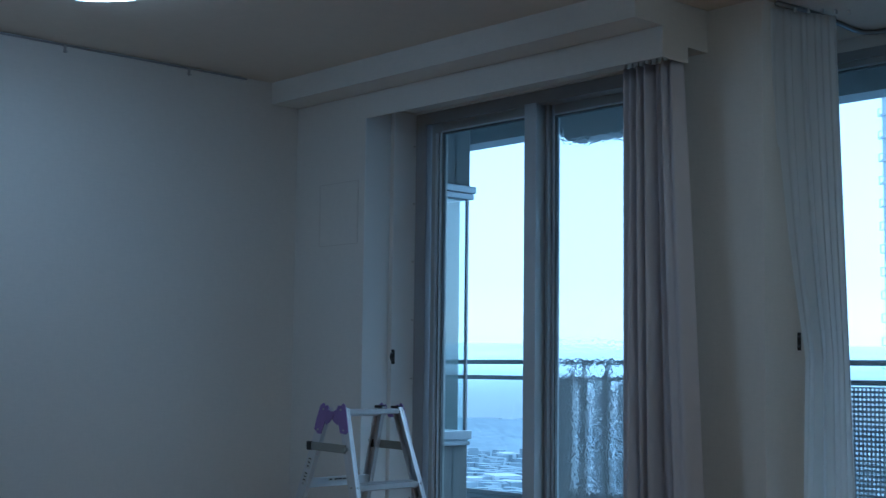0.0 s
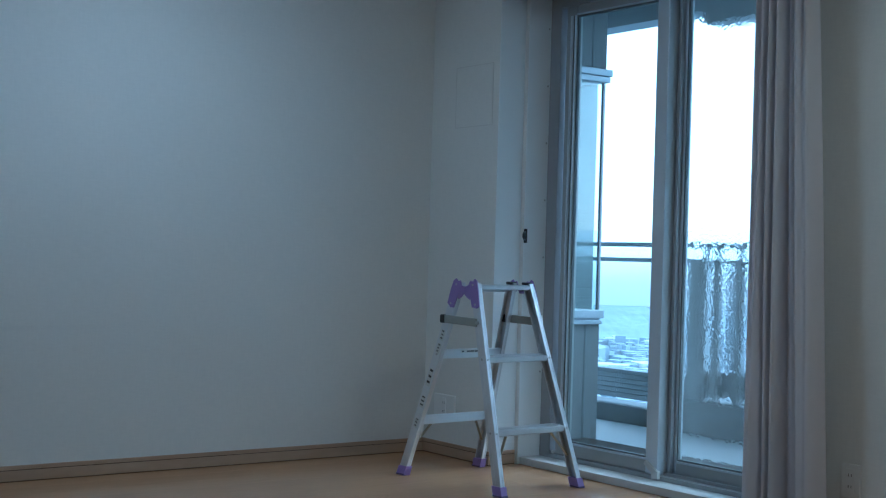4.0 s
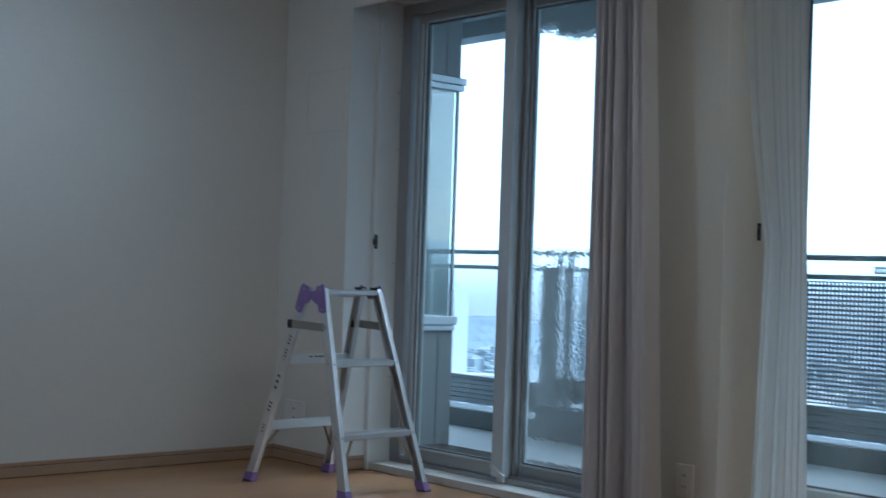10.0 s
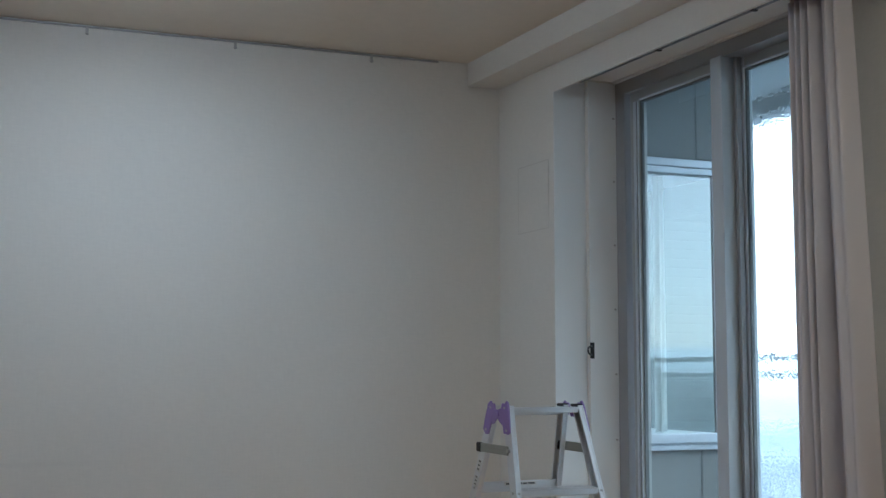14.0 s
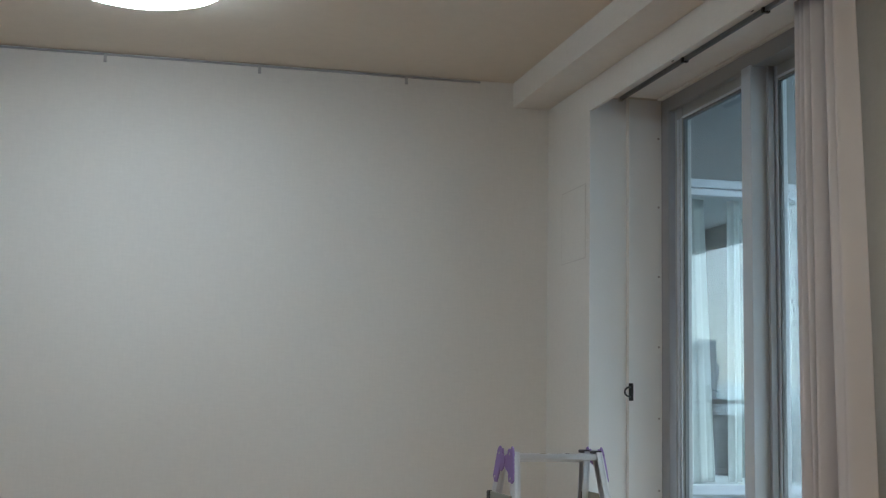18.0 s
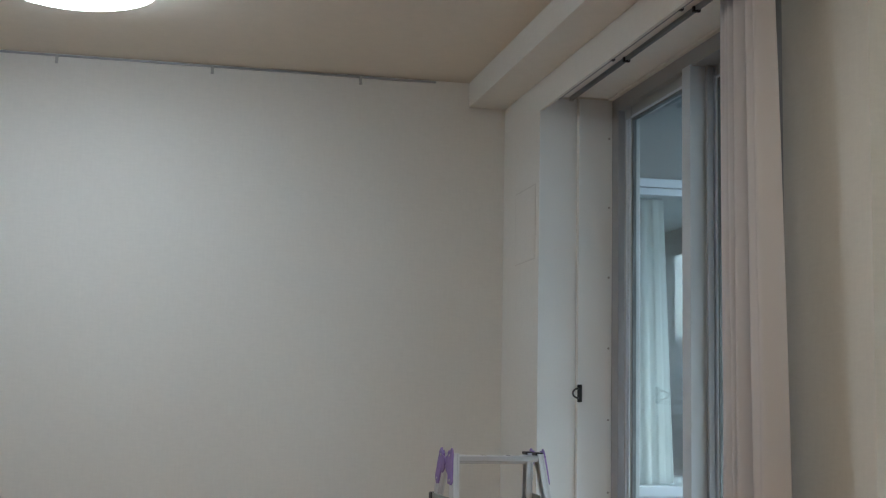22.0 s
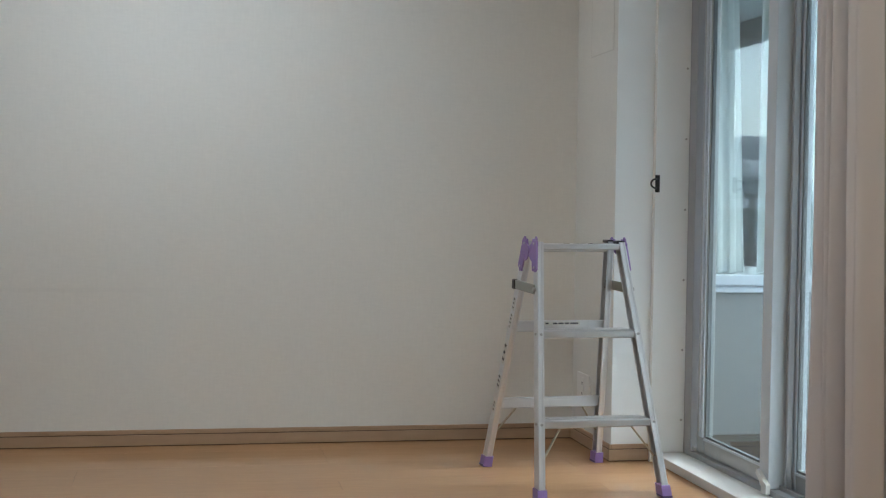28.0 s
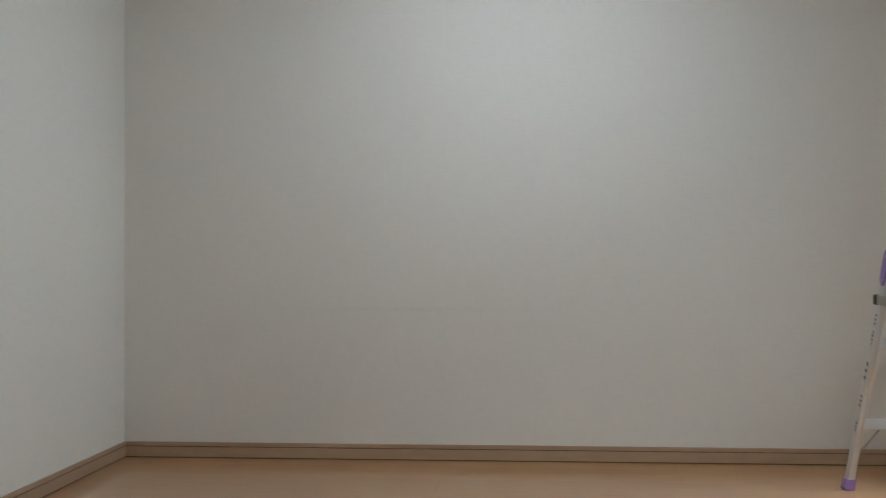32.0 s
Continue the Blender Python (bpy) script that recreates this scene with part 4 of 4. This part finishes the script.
for x, half in [(FIRST + PITCH * k, 0.018) for k in range(16) if k != 6] + [(-0.405, 0.048), (-0.188, 0.054), (-0.108, 0.018), (-0.02, 0.028), (0.156, 0.026)]:
    post = part("post", box(x - half, x + half, RY - 0.055, RY - 0.018, 0.150 if x > -0.3 else 0.056, 0.99, 0.004), RAIL_LIGHT, RAILING)
    if x != -0.188:
        part("bracket", box(x - 0.012, x + 0.012, RY - 0.045, RY - 0.01, 0.985, 1.06, 0.003), RAIL, post)
    part("base_plate", box(x - 0.022, x + 0.022, RY - 0.06, RY - 0.005, 0.148 if x > -0.3 else 0.055, 0.156 if x > -0.3 else 0.063, 0.002), RAIL, post)


def perforated(w, h, nx, nz, r):
    """A sheet with round holes, as rings of quads round each hole."""
    own = bmesh.new()
    dx, dz = w / nx, h / nz
    cache = {}

    def v(x, z):
        key = (round(x, 5), round(z, 5))
        if key not in cache:
            cache[key] = own.verts.new((x, 0, z))
        return cache[key]

    for i in range(nx):
        for j in range(nz):
            cx, cz = (i + 0.5) * dx, (j + 0.5) * dz
            edge = [(1, 0), (1, 1), (0, 1), (-1, 1), (-1, 0), (-1, -1), (0, -1), (1, -1)]
            out = [v(cx + a * dx / 2, cz + c * dz / 2) for a, c in edge]
            ins = [v(cx + r * math.cos(k * math.pi / 4), cz + r * math.sin(k * math.pi / 4)) for k in range(8)]
            for k in range(8):
                own.faces.new((out[k], out[(k + 1) % 8], ins[(k + 1) % 8], ins[k]))
    data = bpy.data.meshes.new("perforated_panel")
    own.to_mesh(data)
    own.free()
    data.materials.append(RAIL)
    return data


sheet = perforated(PITCH - 0.05, 0.62, 35, 26, 0.0072)
for x0, width, holes in ((0.012, 0.114, 5), (0.186, 0.245, 11)):
    o = new("perforated_panel", perforated(width, 0.62, holes, 26, 0.0072))
    o.parent = RAILING
    o.location = Vector((x0, RY + 0.004, 0.333)) - origin[RAILING]
for k in range(7, 14):
    o = new("perforated_panel", sheet)
    o.parent = RAILING
    o.location = Vector((FIRST + PITCH * k + 0.025, RY + 0.004, 0.333)) - origin[RAILING]
b = bmesh.new()
box(1.98, 2.075, RY - 0.02, RY - 0.012, 0.995, 1.003, bm=b)
box(1.98, 2.075, RY - 0.02, RY - 0.012, 1.022, 1.030, bm=b)
for k in range(8):
    box(1.98 + 0.0124 * k, 1.984 + 0.0124 * k, RY - 0.02, RY - 0.012, 0.995, 1.03, bm=b)
part("clip", b, RAIL_LIGHT, RAILING, "small slotted clip on the rail")

# ---- distance: tower, city, hills ----
TOWER = thing("apartment_tower", (-76.0, 143.0, -85.0), "pale blue-grey high-rise apartment tower with stacked balconies", "tower")
TD, TN = Vector((0.97, -0.24, 0.0)), Vector((-0.24, -0.97, 0.0))
TO = Vector((-76.25, 142.9, 0.0))


def tbox(a0, a1, d0, d1, z0, z1, bm=None):
    """A block along the tower's facade: a along it, d outwards from it."""
    own = box(a0, a1, d0, d1, z0, z1)
    m = Matrix(((TD.x, TN.x, 0, TO.x), (TD.y, TN.y, 0, TO.y), (0, 0, 1, 0), (0, 0, 0, 1)))
    bmesh.ops.transform(own, matrix=m, verts=own.verts)
    return join(bm, own)


part("wall", tbox(0.0, 42.0, -24.0, 0.0, -85, 62), TOWER_WALL, TOWER)
STOREY = 2.79
for k in range(-3, 19):
    z = 2.0 + STOREY * k
    if k < 7:
        bal = part("balcony", tbox(1.7, 7.6, 0.0, 1.5, z, z + 1.2), TOWER_SLAB, TOWER)
        part("parapet", tbox(7.9, 41.0, 0.0, 1.5, z, z + 1.2), TOWER_PALE, bal, "paler glazed parapet")
        w = bmesh.new()
        for a in range(8):
            tbox(2.2 + 4.6 * a, 3.2 + 4.6 * a, 0.02, 0.06, z + 0.4, z + 2.4, bm=w)
            tbox(3.6 + 4.6 * a, 4.3 + 4.6 * a, 0.02, 0.06, z + 1.2, z + 2.3, bm=w)
        part("window_band", w, TOWER_GLASS, bal)
        w = bmesh.new()
        for a in range(9):
            tbox(7.6 + 9.2 * a, 7.9 + 9.2 * a, 0.0, 1.4, z, z + STOREY, bm=w) if a < 4 else None
            tbox(4.9 + 4.6 * a, 5.5 + 4.6 * a, 0.05, 0.5, z + 1.2, z + 2.1, bm=w)
        part("fin", w, TOWER_SLAB, bal)
    else:
        bal = part("balcony", tbox(0.2, 41.5, 0.0, 0.6, z, z + 0.22), TOWER_SLAB, TOWER)
        w = bmesh.new()
        for a in range(14):
            tbox(1.3 + 1.9 * a + 0.5 * ((a * k) % 3), 1.4 + 1.9 * a + 0.5 * ((a * k) % 3), 0.0, 0.05, z + 0.3, z + 2.3, bm=w)
        part("joint", w, TOWER_SLAB, bal)
        part("window", tbox(4.4, 4.7, 0.0, 0.06, z + 1.2, z + 2.2), TOWER_PALE, bal)
        part("window", tbox(8.4, 9.6, 0.0, 0.3, z + 0.6, z + 1.6), TOWER_PALE if k % 2 else TOWER_SLAB, bal)
        part("parapet", tbox(10.0, 41.0, 0.0, 1.5, z + 0.2, z + 1.3), TOWER_PALE, bal, "paler glazed parapet")
        part("window_band", tbox(10.4, 40.0, 0.02, 0.06, z + 1.3, z + 2.4), TOWER_GLASS, bal)
    w = tbox(-1.0, 0.0, -0.5, -0.42, z + 0.1, z + 0.22)
    tbox(-1.0, 0.0, -0.5, -0.42, z + 1.1, z + 1.2, bm=w)
    tbox(-1.05, -0.93, -0.5, -0.42, z + 0.1, z + 1.2, bm=w)
    part("side_balcony", w, TOWER_SLAB, bal)

BLOCK = thing("apartment_block", (101.0, 24.0, -85.0), "grey apartment block across the street with ledges at each storey", "building")
TURN = Matrix.Translation((101, 24, 0)) @ Matrix.Rotation(radians(-15), 4, "Z")


def bbox(x0, x1, y0, y1, z0, z1):
    own = box(x0, x1, y0, y1, z0, z1)
    bmesh.ops.transform(own, matrix=TURN, verts=own.verts)
    return own


part("wall", bbox(-6, 6, -23, 23, -85, 7.4), TOWER_WALL, BLOCK)
for k in range(12):
    z = 4.2 - 2.9 * k
    part("balcony", bbox(-7.2, -6, -22.4, 22.4, z, z + 1.1), TOWER_SLAB, BLOCK)
    part("window_band", bbox(-6.06, -6, -21.5, 21.5, z + 1.2, z + 2.5), TOWER_GLASS, BLOCK)

LOW = -85.0
# estate and bridge: distance haze is put into these pale base colours
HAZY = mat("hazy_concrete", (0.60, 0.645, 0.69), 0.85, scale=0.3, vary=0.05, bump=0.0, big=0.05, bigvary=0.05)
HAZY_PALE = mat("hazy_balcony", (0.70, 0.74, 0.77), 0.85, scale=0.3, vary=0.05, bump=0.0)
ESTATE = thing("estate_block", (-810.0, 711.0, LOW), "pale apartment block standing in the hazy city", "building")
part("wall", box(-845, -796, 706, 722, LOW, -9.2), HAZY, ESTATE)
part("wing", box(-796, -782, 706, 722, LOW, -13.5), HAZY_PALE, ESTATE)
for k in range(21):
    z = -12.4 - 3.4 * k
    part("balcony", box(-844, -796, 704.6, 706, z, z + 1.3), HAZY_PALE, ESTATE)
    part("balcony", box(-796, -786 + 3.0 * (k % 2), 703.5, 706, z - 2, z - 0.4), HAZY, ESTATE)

ARCH = thing("arched_bridge", (-450.0, 390.0, LOW), "white steel arches of a bridge in the hazy city", "bridge")
for a0, a1, e0, e1 in ((139.15, 138.45, -2.75, -4.6), (139.2, 138.8, -3.1, -4.6)):
    way = []
    for k in range(13):
        u = k / 12
        a = radians(a0 + (a1 - a0) * u)
        z = 1.0 + 600 * math.tan(radians(e0 + (e1 - e0) * u ** 2))
        way.append((5.4 + 600 * math.cos(a), -3.4 + 600 * math.sin(a), z))
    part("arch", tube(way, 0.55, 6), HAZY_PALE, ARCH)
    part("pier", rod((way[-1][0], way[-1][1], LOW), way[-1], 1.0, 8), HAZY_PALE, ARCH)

rnd = random.Random(4)
b = bmesh.new()
bmesh.ops.create_circle(b, cap_ends=True, radius=4600, segments=96, matrix=Matrix.Translation((0, 0, LOW)))
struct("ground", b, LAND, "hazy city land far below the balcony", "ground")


def block(verts, faces, x, y, z0, w, d, h, turn):
    c, s = math.cos(turn), math.sin(turn)
    n = len(verts)
    for zz in (z0, z0 + h):
        for a, e in ((-1, -1), (1, -1), (1, 1), (-1, 1)):
            px, py = a * w / 2, e * d / 2
            verts.append((x + c * px - s * py, y + s * px + c * py, zz))
    faces += [(n, n + 1, n + 5, n + 4), (n + 1, n + 2, n + 6, n + 5), (n + 2, n + 3, n + 7, n + 6), (n + 3, n, n + 4, n + 7), (n + 4, n + 5, n + 6, n + 7)]


def town(name, label, count, r0, r1, material, wmax, hmax):
    verts, faces = [], []
    for _ in range(count):
        r = math.sqrt(rnd.uniform(r0 * r0, r1 * r1))
        a = radians(rnd.uniform(95, 165))
        block(verts, faces, r * math.cos(a), r * math.sin(a), LOW, rnd.uniform(8, wmax), rnd.uniform(8, wmax), rnd.uniform(5, hmax) * (2.2 if rnd.random() < 0.05 else 1), rnd.uniform(0, 1.5))
    data = bpy.data.meshes.new(name)
    data.from_pydata(verts, [], faces)
    data.materials.append(material)
    return tagged(new(name, data), label, "buildings", "", "stuff")


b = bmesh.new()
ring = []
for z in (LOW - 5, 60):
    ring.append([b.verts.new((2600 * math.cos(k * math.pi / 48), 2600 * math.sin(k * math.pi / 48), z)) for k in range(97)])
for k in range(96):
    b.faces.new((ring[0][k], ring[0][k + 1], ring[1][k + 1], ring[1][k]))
# haze is painted as a glow on the shell, brighter with height
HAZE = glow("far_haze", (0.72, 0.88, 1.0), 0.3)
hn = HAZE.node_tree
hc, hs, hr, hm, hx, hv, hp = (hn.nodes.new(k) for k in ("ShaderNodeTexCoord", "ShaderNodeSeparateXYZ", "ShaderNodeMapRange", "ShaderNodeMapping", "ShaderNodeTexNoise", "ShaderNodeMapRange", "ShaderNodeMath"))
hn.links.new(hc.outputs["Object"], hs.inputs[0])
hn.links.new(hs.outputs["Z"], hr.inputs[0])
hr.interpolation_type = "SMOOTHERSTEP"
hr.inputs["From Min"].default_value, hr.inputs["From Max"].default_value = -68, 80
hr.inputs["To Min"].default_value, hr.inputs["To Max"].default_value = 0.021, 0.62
# long level streaks of hills and fields, painted into the haze glow
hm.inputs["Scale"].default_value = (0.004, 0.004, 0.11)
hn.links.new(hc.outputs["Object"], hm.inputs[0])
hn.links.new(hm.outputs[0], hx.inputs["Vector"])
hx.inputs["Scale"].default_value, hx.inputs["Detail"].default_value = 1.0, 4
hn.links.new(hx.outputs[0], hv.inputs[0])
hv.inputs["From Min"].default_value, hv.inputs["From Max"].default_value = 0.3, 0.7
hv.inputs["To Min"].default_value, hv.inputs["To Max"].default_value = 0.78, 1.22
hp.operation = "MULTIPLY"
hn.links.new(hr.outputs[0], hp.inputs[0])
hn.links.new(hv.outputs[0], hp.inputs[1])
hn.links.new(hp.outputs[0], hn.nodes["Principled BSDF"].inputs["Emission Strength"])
struct("backdrop", b, HAZE, "glowing shell painted with pale haze over the far plain", "backdrop")
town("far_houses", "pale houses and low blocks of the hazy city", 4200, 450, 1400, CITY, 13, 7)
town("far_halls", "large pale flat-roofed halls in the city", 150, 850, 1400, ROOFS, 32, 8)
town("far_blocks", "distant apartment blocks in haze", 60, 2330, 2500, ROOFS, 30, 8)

verts, faces = [], []
COLS, DEEP = 321, 17
for i in range(COLS):
    for j in range(DEEP):
        a = radians(92 + 80 * i / (COLS - 1))
        r = 1410 + 57 * j
        q = Vector((i * 0.032, j * 0.27, 3.1))
        h = 21 * (noise.noise(q) + 0.3) + 4.5 * noise.noise(q * 5.3) + 2.5 * noise.noise(q * 17.0)
        verts.append((r * math.cos(a), r * math.sin(a), LOW - 1 + max(0.0, h) * math.sin(math.pi * j / (DEEP - 1)) ** 0.6))
for i in range(COLS - 1):
    for j in range(DEEP - 1):
        k = i * DEEP + j
        faces.append((k, k + DEEP, k + DEEP + 1, k + 1))
data = bpy.data.meshes.new("far_hills")
data.from_pydata(verts, [], faces)
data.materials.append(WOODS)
tagged(new("far_hills", data), "low wooded hills, coloured blue for haze", "hills", "", "stuff")

# ---- floor of planks ----
FLOOR_OB = struct("floor", box(-OUT, 7.3, SOUTH_Y - 3.0, 1.12, -0.06, -0.004), GAP, "glossy honey-brown wooden plank floor", "floor")
PW, PL = 0.15, 1.82
rnd = random.Random(11)
shapes = {}


def plank(x0, x1, y0, y1):
    key = (round(x1 - x0, 3), round(y1 - y0, 3))
    if key not in shapes:
        own = box(-key[0] / 2 + 0.0003, key[0] / 2 - 0.0003, -key[1] / 2 + 0.0003, key[1] / 2 - 0.0003, -0.004, 0.0)
        shapes[key] = mesh_of("plank", own, FLOOR)
    o = new("plank", shapes[key])
    o.parent = FLOOR_OB
    o.location = ((x0 + x1) / 2, (y0 + y1) / 2, 0.0)


for col in range(48):
    x0 = PW * col
    x1 = x0 + PW
    ya = SOUTH_Y if x1 <= 2.56 else -6.2
    yb = 0.0 if x0 < RECESS_X - 0.1 else (0.28 if x1 < 2.2 else 0.99)
    y0 = ya - rnd.choice((0.0, 0.455, 0.91, 1.365))
    while y0 < yb - 0.01:
        lo, hi = max(y0, ya), min(y0 + PL, yb)
        if hi > lo + 0.03:
            plank(x0, x1, lo, hi)
        y0 += PL
